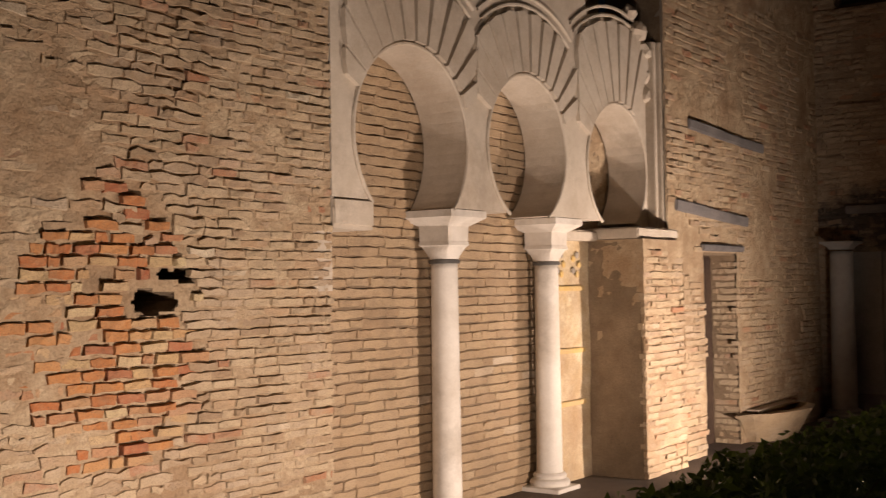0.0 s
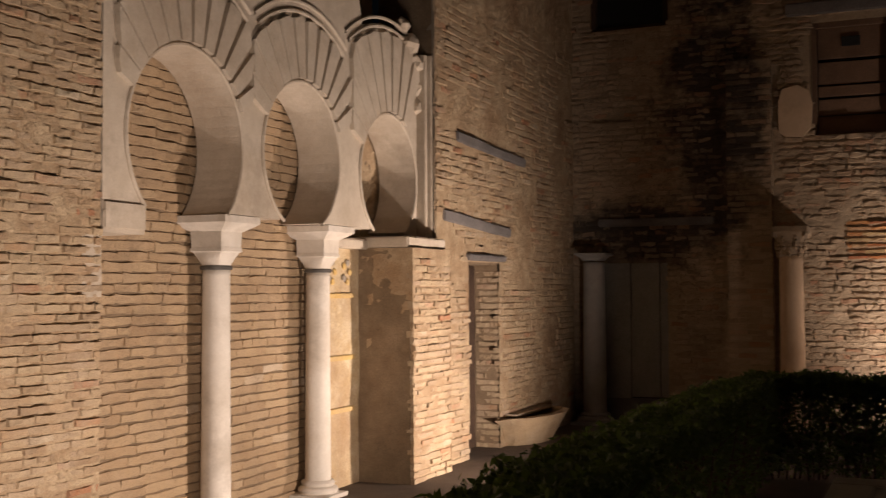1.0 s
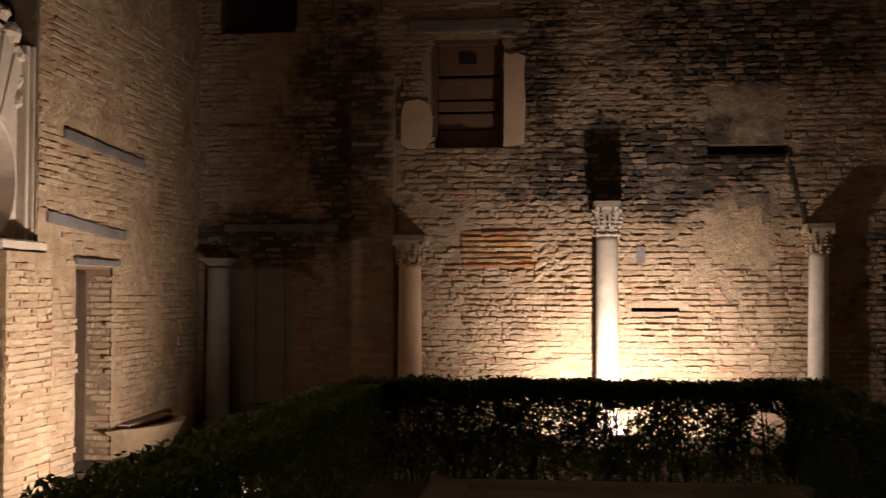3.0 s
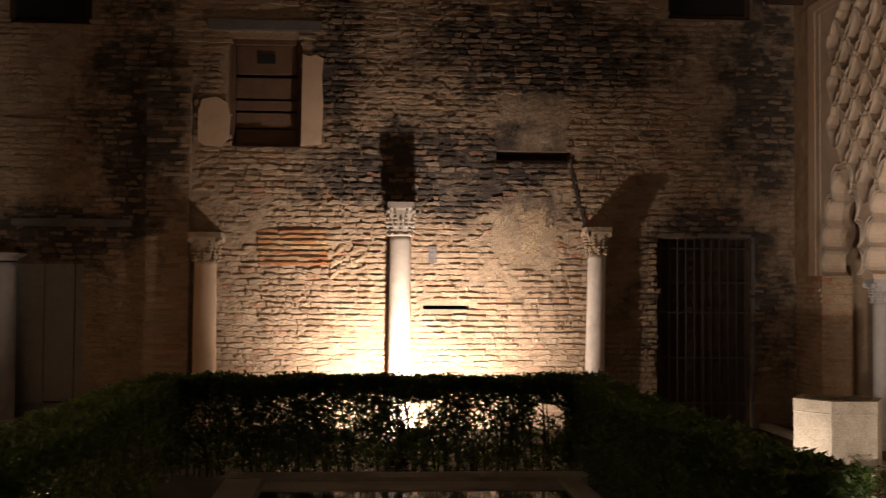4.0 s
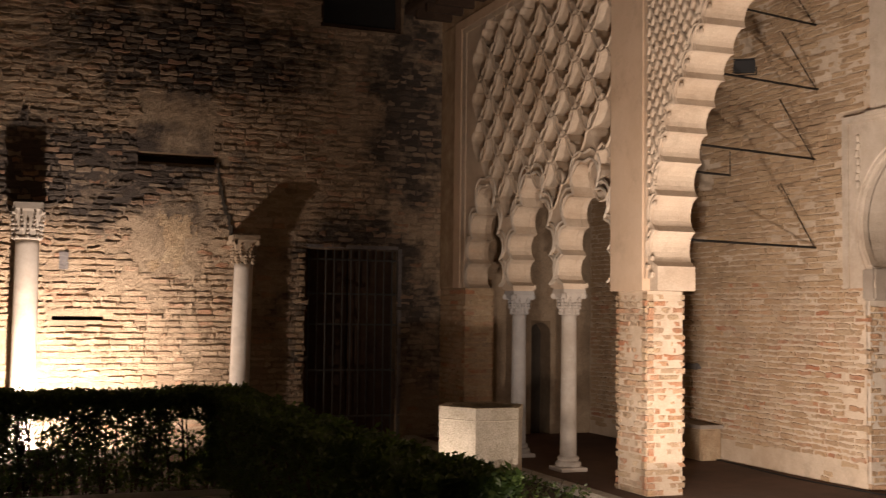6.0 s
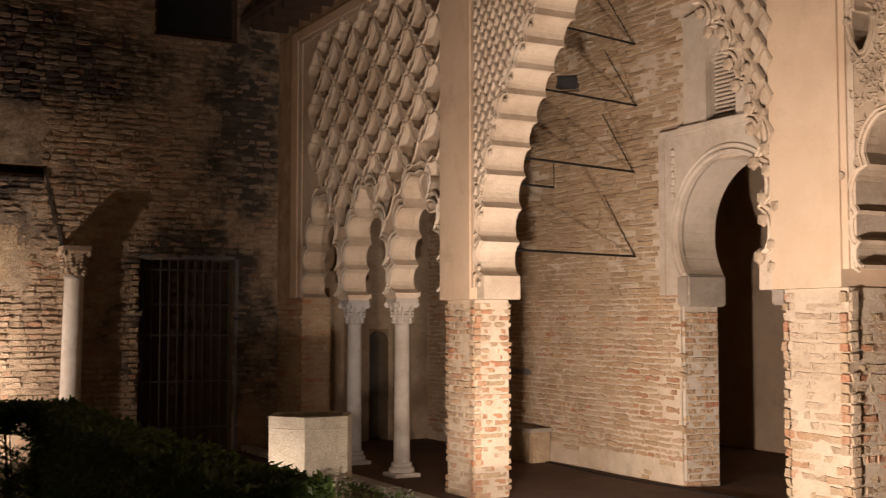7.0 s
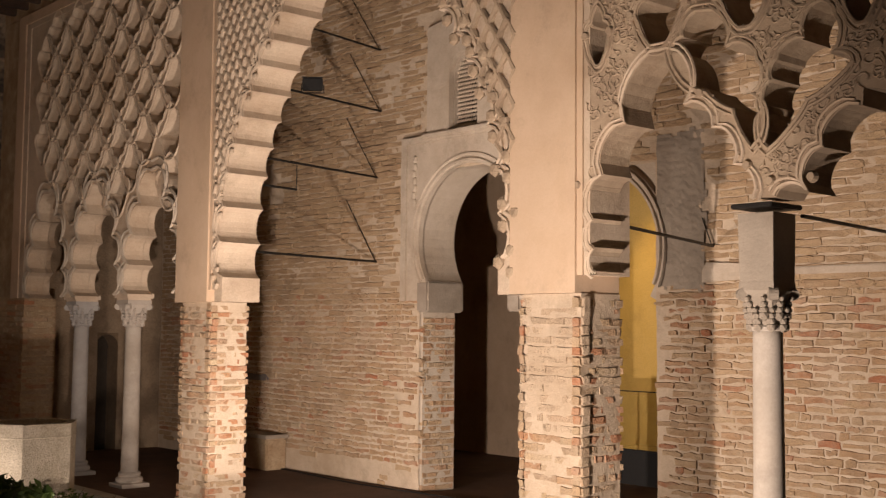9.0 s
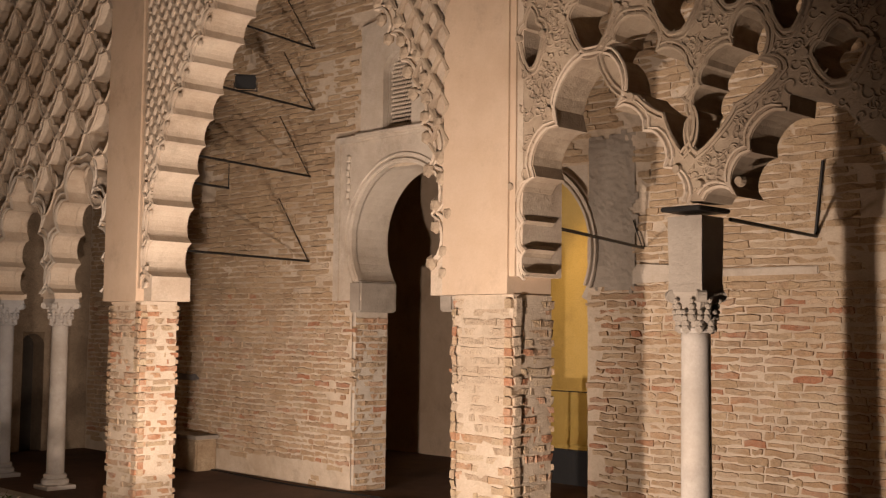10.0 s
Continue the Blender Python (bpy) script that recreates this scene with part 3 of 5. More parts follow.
# third bay: faded painting on plaster beside the column
painting = thing("wall_painting", "faded ochre painted plaster beside the column", "wall painting", kind="structure")
skin("painted_plaster", lambda u, z, d: (XF + 0.13 - d, u, z), 8.60, 9.34, ZL, 2.06, 0.04, M_PAINT, painting, 0.012, seed=9.0)
for z in (0.62, 1.08, 1.63):
    part("painted_band", box_bm(XF + 0.10, XF + 0.146, 8.70, 9.22, z - 0.022, z + 0.022, 0.006), M_BAND, painting)
part("ledge", box_bm(XF - 0.02, XF + 0.24, 8.66, 9.32, 2.05, 2.14, 0.015), M_STUCCO, painting)
for i in range(2):
    y = 8.80 + 0.28 * i
    for k in range(5):
        bm = bmesh.new()
        bmesh.ops.create_icosphere(bm, subdivisions=1, radius=0.035, matrix=Matrix.Translation(infill(y + 0.06 * math.cos(k * 1.26), 1.84 + 0.09 * math.sin(k * 1.26), -0.138)) @ Matrix.Diagonal((0.35, 1, 1, 1)))
        part("painted_motif", bm, M_GREYCOAT if k % 2 else M_BAND, painting)

# beams, lintel, door and trough on the proud wall
for (y0, y1, za, zb, zt) in ((10.66, 12.73, 3.24, 3.16, 0.10), (10.30, 12.20, 2.42, 2.32, 0.11), (10.93, 12.05, 2.02, 2.02, 0.07)):
    bm = box_bm(0, 0.2, y0, y1, -zt / 2, zt / 2, 0.012)
    bmesh.ops.subdivide_edges(bm, edges=bm.edges[:], cuts=3)
    for v in bm.verts:
        s = (v.co.y - y0) / (y1 - y0)
        n = noise.noise(v.co * 5)
        v.co = Vector((XP - 0.29 + v.co.x + 0.006 * n, v.co.y, v.co.z + za + (zb - za) * s + 0.012 * n))
    tagged(part("wall_beam", bm, M_SLATE, None), "grey weathered timber beam set in the brick wall", "beam", "beams in the wall")
door = thing("door_1", "dark wooden door in a brick reveal, ajar", "door", kind="structure")
part("door_leaf", box_bm(XP - 0.48, XP - 0.42, DOOR[0], DOOR[1], ZL, DOOR[2], 0.008), M_DARKWOOD, door)
for i in range(5):
    part("door_plank", box_bm(XP - 0.425, XP - 0.405, DOOR[0] + 0.01 + i * 0.178, DOOR[0] + 0.18 + i * 0.178, ZL + 0.02, DOOR[2] - 0.03, 0.006), M_DARKWOOD, door)
part("door_stile", box_bm(XP - 0.40, XP - 0.16, DOOR[0] + 0.005, DOOR[0] + 0.055, ZL, 1.80, 0.008), M_DARKWOOD, door, "reddish brown door stile")
for z in (0.35, 0.95, 1.35):
    part("hinge", box_bm(XP - 0.36, XP - 0.145, DOOR[0] + 0.05, DOOR[0] + 0.075, z, z + 0.045, 0.004), M_IRON, door)
trough = thing("trough", "broken brick and plaster trough against the wall", "trough")
bm = lathe_bm([(0.30, 0.0), (0.36, 0.10), (0.44, 0.24), (0.50, 0.33), (0.42, 0.34), (0.36, 0.22)], (0, 0, 0), 20)
for v in bm.verts:
    n = noise.noise(v.co * 7)
    v.co = Vector((XP - 0.12 + max(0.0, v.co.x) * 0.95 + 0.03 * n, 12.65 + v.co.y * 1.75 + 0.04 * n, ZL + v.co.z * 1.02 + 0.03 * n * (v.co.z > 0.05)))
part("basin", bm, M_PIER, trough)
part("rim_slab", box_bm(XP - 0.13, XP + 0.03, 12.05, 13.35, ZL + 0.335, ZL + 0.365, 0.01), M_STUCCO, trough, "cracked plaster rim")

# ---- back wall ----
GATE, WIN = (4.14, 5.38, 2.44), (-1.49, -0.57, 3.55, 4.97)
SLOT, TOPW, TOPL = (1.98, 2.97, 3.44, 3.55), (4.25, 5.39, 5.36, 6.3), (-4.30, -3.27, 5.1, 6.2)
GREY = (-4.32, -3.30, 2.03)
NICHE = (7.34, 7.66, 1.50)
HOLE = (1.02, 1.62, 1.45, 1.545)
wall_north = thing("wall_north", "tall sooty brick wall patched over centuries", "wall", kind="structure")
part("masonry", slab_bm([[(-5.2, ZL - 0.1), (GREY[0], ZL - 0.1), (GREY[0], GREY[2]), (GREY[1], GREY[2]), (GREY[1], ZL - 0.1), (GATE[0], ZL - 0.1), (GATE[0], GATE[2]), (GATE[1], GATE[2]), (GATE[1], ZL - 0.1), (NICHE[0], ZL - 0.1), (NICHE[0], NICHE[2] - 0.16)]
                         + [(7.5 - 0.16 * math.cos(a), NICHE[2] - 0.16 + 0.16 * math.sin(a)) for a in np.linspace(0.2, 2.94, 9)] + [(NICHE[1], NICHE[2] - 0.16), (NICHE[1], ZL - 0.1), (8.9, ZL - 0.1), (8.9, 8.5), (-5.2, 8.5)],
                         rect(WIN[0], WIN[1], WIN[2], WIN[3]), rect(*SLOT), rect(*TOPW), rect(*TOPL), rect(*HOLE)], back, 0.03, 0.34), M_JOINT, wall_north)
# Near-black back wall: the dark depth of the openings is in its colour.
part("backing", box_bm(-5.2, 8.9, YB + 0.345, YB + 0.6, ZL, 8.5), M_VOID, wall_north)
OPEN_B = [(GATE[0], GATE[1], -1, GATE[2]), (WIN[0], WIN[1], WIN[2], WIN[3]), SLOT, TOPW, TOPL, HOLE, (GREY[0], GREY[1], -1, GREY[2]), (NICHE[0], NICHE[1], -1, NICHE[2])]
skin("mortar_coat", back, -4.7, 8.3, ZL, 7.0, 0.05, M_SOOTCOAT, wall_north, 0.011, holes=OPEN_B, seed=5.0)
part("pilaster", box_bm(-2.52, -1.97, YB - 0.10, YB + 0.02, ZL, 4.56, 0.015), M_SOOTCOAT, wall_north, "shallow dark brick pilaster")
part("ledge", box_bm(-4.2, -2.70, YB - 0.09, YB + 0.02, 2.50, 2.60, 0.015), M_SLATE, wall_north, "dark timber ledge")
part("string_course", box_bm(-4.3, -3.5, YB - 0.05, YB + 0.02, 3.83, 3.88, 0.01), M_SOOTCOAT, wall_north)
part("cracked_render", slab_bm([[(-1.89, 3.62), (-1.80, 3.56), (-1.60, 3.55), (-1.50, 3.66), (-1.48, 3.95), (-1.52, 4.12), (-1.66, 4.20), (-1.84, 4.16), (-1.89, 4.0)]], back, -0.03, 0.02), M_SMOOTH, wall_north, "patch of pale plaster beside the shutter")
part("cracked_render", slab_bm([[(-0.57, 3.58), (-0.31, 3.60), (-0.29, 4.1), (-0.31, 4.5), (-0.29, 4.72), (-0.40, 4.77), (-0.47, 4.74), (-0.56, 4.78)]], back, -0.03, 0.02), M_SMOOTH, wall_north)
skin("render_patch", lambda u, z, d: back(u, z, d - 0.008), 2.04, 2.72, 2.08, 2.86, 0.03, M_COAT, wall_north, 0.009, holes=[lambda u, z: min(u - 2.04, 2.72 - u, z - 2.08, 2.86 - z) < 0.06 + 0.12 * noise.noise(Vector((u * 6, z * 6, 1)))], seed=41.0, label="square of buff render")
# Dark boxes draw the stepped shadow beside a projecting layer of brick.
step_shadow = bmesh.new()
rng = random.Random(8)
cx, cz = 2.96, 3.46
while cz > 2.52:
    w, h = rng.uniform(0.03, 0.06), rng.uniform(0.05, 0.085)
    box_bm(cx - w / 2, cx + w / 2, YB - 0.024, YB + 0.02, cz - h, cz + 0.004, 0.004, step_shadow)
    cz -= h
    cx += 0.28 * h + rng.choice((-0.012, 0.0, 0.03))
part("stepped_edge", step_shadow, M_VOID, wall_north, "dark stepped strip painted as the shadow of a brickwork edge")
for i in range(30):
    bm = bmesh.new()
    a, z = -0.18 + 0.46 * ((i * 0.618) % 1), 1.88 + 0.42 * ((i * 0.414) % 1)
    bmesh.ops.create_icosphere(bm, subdivisions=2, radius=0.030 + 0.012 * (i % 3), matrix=Matrix.Translation(back(a, z, 0.0)) @ Matrix.Rotation(i * 1.1, 4, "Y") @ Matrix.Diagonal((1.3, 0.42, 0.6, 1)))
    for v in bm.verts:
        v.co += Vector((1, 0.4, 1)) * 0.02 * noise.noise(v.co * 16)
    part("loose_render", bm, M_COAT, wall_north, "lump of loose render")
# No opening here: a dark block gives the slit's shade by colour.
part("window_slit", box_bm(1.09, 1.20, YB - 0.016, YB + 0.02, 2.08, 2.30, 0.01), M_SLATE, wall_north, "small dark block painted as the shade in a slit")
win = thing("window_1", "closed brown wooden shutter window, high up", "window", kind="structure")
for n, b in (("window_frame", (WIN[0], WIN[0] + 0.06, WIN[2], WIN[3])), ("window_frame", (WIN[1] - 0.06, WIN[1], WIN[2], WIN[3])), ("window_frame", (WIN[0] + 0.06, WIN[1] - 0.06, WIN[3] - 0.07, WIN[3])), ("sill", (WIN[0] + 0.06, WIN[1] - 0.06, WIN[2], WIN[2] + 0.05))):
    part(n, box_bm(b[0], b[1], YB + 0.06, YB + 0.16, b[2], b[3], 0.006), M_BROWNWOOD, win)
for i, (z0, z1) in enumerate(((3.60, 3.80), (3.82, 4.02), (4.05, 4.18), (4.20, 4.48), (4.52, 4.90))):
    part("shutter_panel", box_bm(WIN[0] + 0.065, WIN[1] - 0.065, YB + 0.11 + 0.012 * (i % 2), YB + 0.15, z0, z1, 0.008), M_BROWNWOOD, win)
part("peep_hatch", box_bm(-1.14, -0.92, YB + 0.09, YB + 0.115, 4.66, 4.78, 0.004), M_LAMP, win, "small black hatch")
part("lintel", box_bm(WIN[0] - 0.3, WIN[1] + 0.25, YB - 0.05, YB + 0.03, 5.06, 5.22, 0.015), M_SLATE, win, "dark lintel beam")
for nm, (a, b, c, d) in (("window_2", TOPW), ("window_3", TOPL)):
    w = thing(nm, "dark open window near the top of the wall", "window", kind="structure")
    part("window_frame", box_bm(a, a + 0.07, YB + 0.05, YB + 0.14, c, d, 0.006), M_DARKWOOD, w)
    part("window_frame", box_bm(b - 0.07, b, YB + 0.05, YB + 0.14, c, d, 0.006), M_DARKWOOD, w)
    part("sill", box_bm(a + 0.07, b - 0.07, YB + 0.05, YB + 0.14, c, c + 0.06, 0.006), M_DARKWOOD, w)
    # Black sheet stands in for the darkness inside the open window.
    part("pane", box_bm(a + 0.07, b - 0.07, YB + 0.10, YB + 0.11, c + 0.06, d), M_LAMP, w)
gate = thing("door_2", "dark wooden double door behind an iron grille", "door", kind="structure")
for i in range(2):
    a = GATE[0] + i * (GATE[1] - GATE[0]) / 2
    leaf = part("door_leaf", box_bm(a + 0.005, a + 0.615, YB + 0.24, YB + 0.30, ZL, GATE[2], 0.006), M_DARKWOOD, gate)
    for z0, z1 in ((0.1, 0.8), (0.9, 1.55), (1.65, 2.3)):
        part("raised_panel", box_bm(a + 0.1, a + 0.52, YB + 0.215, YB + 0.245, z0, z1, 0.012), M_DARKWOOD, leaf)
for i in range(11):
    x = GATE[0] + 0.05 + i * 0.114
    part("bar", rod_bm((x, YB + 0.10, ZL), (x, YB + 0.10, GATE[2] - 0.01), 0.011, 8), M_GRILLE, gate)
for z in (0.25, 0.85, 1.45, 1.85, 2.30):
    part("crossbar", box_bm(GATE[0], GATE[1], YB + 0.085, YB + 0.115, z - 0.012, z + 0.012), M_GRILLE, gate)
part("door_frame", box_bm(GATE[0] - 0.03, GATE[0] - 0.002, YB + 0.02, YB + 0.2, ZL, GATE[2], 0.006), M_DARKWOOD, gate)
part("door_frame", box_bm(GATE[1] + 0.002, GATE[1] + 0.05, YB - 0.015, YB + 0.2, ZL, GATE[2] + 0.03, 0.006), M_SLATE, gate, "grey timber post")
part("lintel", box_bm(GATE[0] - 0.02, GATE[1], YB - 0.015, YB + 0.2, GATE[2] + 0.002, GATE[2] + 0.05, 0.006), M_SLATE, gate, "weathered timber lintel")
grey = thing("door_3", "closed grey painted double door in the corner", "door", kind="structure")
for i, (a, b) in enumerate(((GREY[0], -3.80), (-3.795, -3.42), (-3.415, GREY[1]))):
    part("door_leaf", box_bm(a, b, YB + 0.02 + 0.015 * i, YB + 0.08, 0.28 if i else 0.2, GREY[2], 0.006), M_GREYPAINT, grey)
part("threshold", box_bm(GREY[0], GREY[1], YB - 0.05, YB + 0.1, ZL, 0.26, 0.012), M_SLATE, grey)
for (x, r, z1, lab, mm, cap) in ((-4.22, 0.15, 2.03, "grey marble column in the dark corner", M_GREYMARBLE, 0.12), (-1.74, 0.15, 2.07, "buff stone column with a dark worn capital", M_SMOOTH, 0.36)):
    column("column", (x, YB - 0.22), r, ZL, z1, mm, lab, "columns of the back wall", collar=False, cap=cap, capr=0.21, ornate=cap > 0.2, cap_mat=M_AGED if cap > 0.2 else mm)
column("column", (0.72, YB - 0.21), 0.145, ZL, 2.42, M_DULLMARBLE, "white marble column lit from below", "columns of the back wall", cap=0.42, capr=0.17, ornate=True, cap_mat=M_DULLMARBLE)
cc = column("column", (3.24, YB - 0.18), 0.125, ZL, 2.20, M_MARBLE, "leaning white marble column with a dark capital", "columns of the back wall", lean=0.016, cap=0.35, capr=0.17, ornate=True, collar=False, cap_mat=M_AGED)

# ---- plaster arcade ----
T = 0.40
arcade_wall = thing("arcade_front", "carved plaster screen of lobed arches and openwork lattice", "arcade", kind="structure")
PA, PB = (9.46, 10.03), (4.94, 5.50)


def cell(c, z, w, h, n=2, bulge=0.30):
    """A lobed lozenge opening of the lattice."""
    pts = [(c, z - h * 0.50), (c + w * 0.13, z - h * 0.48), (c + w * 0.40, z - h * 0.10), (c + w * 0.45, z - h * 0.03), (c + w * 0.27, z + h * 0.24), (c, z + h * 0.54)]
    right = scallop(pts[:3], -0.06, 4)[:-1] + scallop(pts[2:4], 0.0, 2)[:-1] + scallop(pts[3:5], -bulge, 6)[:-1] + scallop(pts[4:], -0.10, 4)
    lft = [(2 * c - u, zz) for u, zz in right]
    return right + lft[::-1][1:-1]


def lattice_holes(u0, u1, z0, z1, pu, pz, w, h, inside=None):
    out = []
    r = 0
    z = z0
    while z < z1:
        u = u0 + (pu / 2 if r % 2 else 0)
        while u <= u1 + 1e-6:
            if inside is None or inside(u, z):
                out.append(cell(u, z, w, h))
            u += pu
        z += pz / 2
        r += 1
    return out


# first bay: three small arches under the lattice
SMALL = [(13.22, 0.53), (11.92, 0.56), (10.66, 0.56)]
SZ0, SZ1 = 1.94, 3.14
FRAME_TOP = 5.32
outl = [(PA[1], FRAME_TOP), (PA[1], SZ0)]
for c, h in SMALL[::-1]:
    lp = pointed(c, h - 0.10, SZ0, SZ1, 2.30, 4, 0.42)
    outl += [(u, z) for u, z in lp][::-1]
outl += [(13.86, SZ0), (13.86, FRAME_TOP)]
holes = lattice_holes(10.29, 13.70, 3.02, 5.08, 0.56, 0.50, 0.52, 0.50, lambda u, z: 10.26 < u < 13.55 and z < 5.1 and all(abs(u - c) > 0.20 or z > 3.40 for c, h in SMALL) and (z > 2.98))
part("arch_soffits", slab_bm([[(u, min(z, 3.16)) for u, z in outl]], arcade, 0.204, 0.275), M_CARVED, arcade_wall)
lattice_a = part("lattice", slab_bm([outl] + holes, arcade, 0.0, 0.20), M_CARVED, arcade_wall, "openwork lattice of lobed lozenges")
# raised bands that follow the lattice openings and arches
for group, rad in ((holes, 0.014), ([pointed(c, h - 0.075, SZ0, SZ1 + 0.04, 2.30, 4, 0.42) for c, h in SMALL], 0.018), ([pointed(c, h - 0.015, SZ0, SZ1 + 0.13, 2.30, 4, 0.42) for c, h in SMALL], 0.014)):
    bm = bmesh.new()
    for lp in group:
        seq = lp if group is not holes else lp + lp[:1]
        cu, cz = sum(u for u, z in lp) / len(lp), sum(z for u, z in lp) / len(lp)
        k = 1.10 if group is holes else 1.0
        P = [Vector(arcade(cu + (u - cu) * k, cz + (z - cz) * k, -0.006)) for u, z in seq]
        part("lattice_band", tube_bm(P, rad, 5), M_CARVED if group is holes else M_STUCCO, arcade_wall)
    bm.free()
part("frame_band", slab_bm([[(10.02, 5.42), (14.22, 5.42), (14.22, 1.94), (14.0, 1.94), (14.0, 5.30), (10.02, 5.30)]], arcade, -0.02, 0.34), M_SMOOTH, arcade_wall, "plain plaster frame")
part("frame_bead", slab_bm([[(10.06, 5.30), (13.99, 5.30), (13.99, 1.94), (13.86, 1.94), (13.86, 5.23), (10.06, 5.23)]], arcade, -0.01, 0.32), M_CARVED, arcade_wall)
# plain strips over the piers
for (a, b) in (PA, PB):
    part("pilaster_strip", slab_bm([rect(a + 0.03, b + 0.05, 1.84, 7.0)], arcade, -0.03, T), M_SMOOTH, arcade_wall, "plain ochre plaster strip")
    part("strip_bead", slab_bm([rect(a - 0.02, a + 0.028, 1.95, 7.0)], arcade, -0.015, T - 0.02), M_SMOOTH, arcade_wall)
    part("strip_bead", slab_bm([rect(a - 0.075, a - 0.025, 1.95, 7.0)], arcade, -0.005, T - 0.02), M_CARVED, arcade_wall)

# great lobed arch
side = [(9.27, 2.06), (9.27, 2.38), (9.23, 2.70), (9.16, 3.00), (9.07, 3.26), (8.95, 3.49), (8.80, 3.70), (8.66, 3.91), (8.50, 4.11), (8.33, 4.32), (8.15, 4.52), (7.95, 4.72), (7.72, 4.92), (7.48, 5.12)]
right = scallop(side, -0.30, 7)
big = [(9.27, 1.84)] + right + [(14.96 - u, z) for u, z in right[::-1][1:]] + [(5.69, 1.84)]
o2 = [(9.40, 1.84), (9.40, 7.0), (5.52, 7.0), (5.52, 1.84)]
part("great_arch", slab_bm([big[::1] + o2[::-1]], arcade, 0.0, T), M_CARVED, arcade_wall, "great lobed arch of plaster")
for k, rad, off in ((1, 0.016, 0.02), (2, 0.013, 0.075)):
    bm = bmesh.new()
    for sgn in (1, -1):
        P = [Vector(arcade(u if sgn > 0 else 14.96 - u, z, -0.012)) + Vector((0, sgn * off, off * 0.3)) for u, z in right]
        part("arch_band", tube_bm(P, rad, 5), M_CARVED, arcade_wall)
    bm.free()
# fine lattice in relief beside the great arch


def arch_edge(z):
    for (u0, z0), (u1, z1) in zip(side, side[1:]):
        if z0 <= z <= z1:
            return u0 + (u1 - u0) * (z - z0) / (z1 - z0)
    return 9.27


for sgn in (1, -1):
    bm = bmesh.new()
    pu, pz = (0.13, 0.17) if sgn > 0 else (0.17, 0.24)
    row, z = 0, 2.15
    while z < 5.6:
        u = 9.36 - (pu / 2 if row % 2 else 0)
        while u > 7.0:
            if u < arch_edge(min(z, 5.1)) + 0.16 and z < 5.1:
                break
            c = u if sgn > 0 else 14.96 - u
            w = pu * 0.5
            for (a, b), (d, e) in (((c - w, z), (c - w * 0.15, z + pz * 0.5)), ((c + w, z), (c + w * 0.15, z + pz * 0.5)), ((c - w, z), (c - w * 0.35, z - pz * 0.32)), ((c + w, z), (c + w * 0.35, z - pz * 0.32))):
                rod_bm(arcade(a, b, -0.012), arcade(d, e, -0.022), 0.020 if sgn > 0 else 0.028, 5, bm, 0.014)
            u -= pu
        z += pz / 2
        row += 1
    part("fine_lattice", bm, M_CARVED if sgn > 0 else M_AGED, arcade_wall, "fine interlaced plaster relief", kind="stuff")
    bm = bmesh.new()
    for i in range(len(side) - 1):
        (u, z) = side[i]
        c = u + 0.10 if sgn > 0 else 14.96 - u - 0.10
        for s in range(3 if sgn > 0 else 5):
            a = s * 2.1 + i
            bmesh.ops.create_icosphere(bm, subdivisions=1, radius=0.035 if sgn > 0 else 0.055, matrix=Matrix.Translation(arcade(c + 0.05 * math.cos(a) * (1 if sgn > 0 else 1.6), z + 0.06 * math.sin(a) * 1.4, -0.012)) @ Matrix.Diagonal((0.6, 1, 1, 1)))
    part("scrollwork", bm, M_CARVED if sgn > 0 else M_AGED, arcade_wall, kind="stuff")

# third bay: larger worn lattice round the next column, broken off beyond it
bay = scallop([(4.82, 1.97), (4.83, 2.12), (4.84, 2.30), (4.76, 2.57), (4.58, 2.86), (4.27, 3.26), (4.15, 2.91), (3.96, 2.76), (3.82, 2.54), (3.7, 2.34)], -0.28, 7)
ruin = scallop([(3.55, 2.33), (3.35, 2.34), (3.26, 2.57), (3.04, 2.76)], -0.28, 7)
o3 = [(4.92, 1.96)] + bay + ruin + [(3.03, 2.85), (2.89, 2.82), (2.72, 2.72), (2.64, 2.61), (2.53, 2.52)] + [(2.30, 2.42), (2.30, 7.0), (4.92, 7.0)]
# two large openings either side of the stem over the column
eye_a = scallop([(4.22, 3.19), (4.11, 3.04), (3.98, 2.98), (3.82, 2.86), (3.7, 2.63)], 0.06, 5)[:-1] + scallop([(3.7, 2.63), (3.7, 2.93), (3.67, 3.1), (3.86, 3.2), (4.01, 3.44), (4.15, 3.32), (4.22, 3.19)], 0.26, 7)[:-1]
eye_b = scallop([(3.58, 2.61), (3.35, 2.85), (3.1, 3.0)], 0.06, 5)[:-1] + scallop([(3.1, 3.0), (3.22, 3.06), (3.19, 3.24), (3.29, 3.34), (3.37, 3.16), (3.53, 3.08), (3.56, 2.98), (3.6, 2.84), (3.58, 2.61)], 0.20, 7)[:-1]
big_cells = [(4.33, 3.5, 0.33, 0.4), (3.73, 3.49, 0.32, 0.36), (4.8, 3.44, 0.16, 0.34), (3.37, 3.6, 0.26, 0.41), (3.04, 3.36, 0.2, 0.32), (2.76, 3.03, 0.29, 0.27), (4.07, 3.84, 0.34, 0.4), (4.56, 3.98, 0.34, 0.4), (3.66, 3.89, 0.28, 0.37), (3.12, 3.75, 0.2, 0.37)]
bc = [eye_a, eye_b] + [cell(*q) for q in big_cells]
part("worn_lattice", slab_bm([o3] + bc, arcade, 0.0, 0.28), M_AGED, arcade_wall, "worn openwork lattice broken at the end")
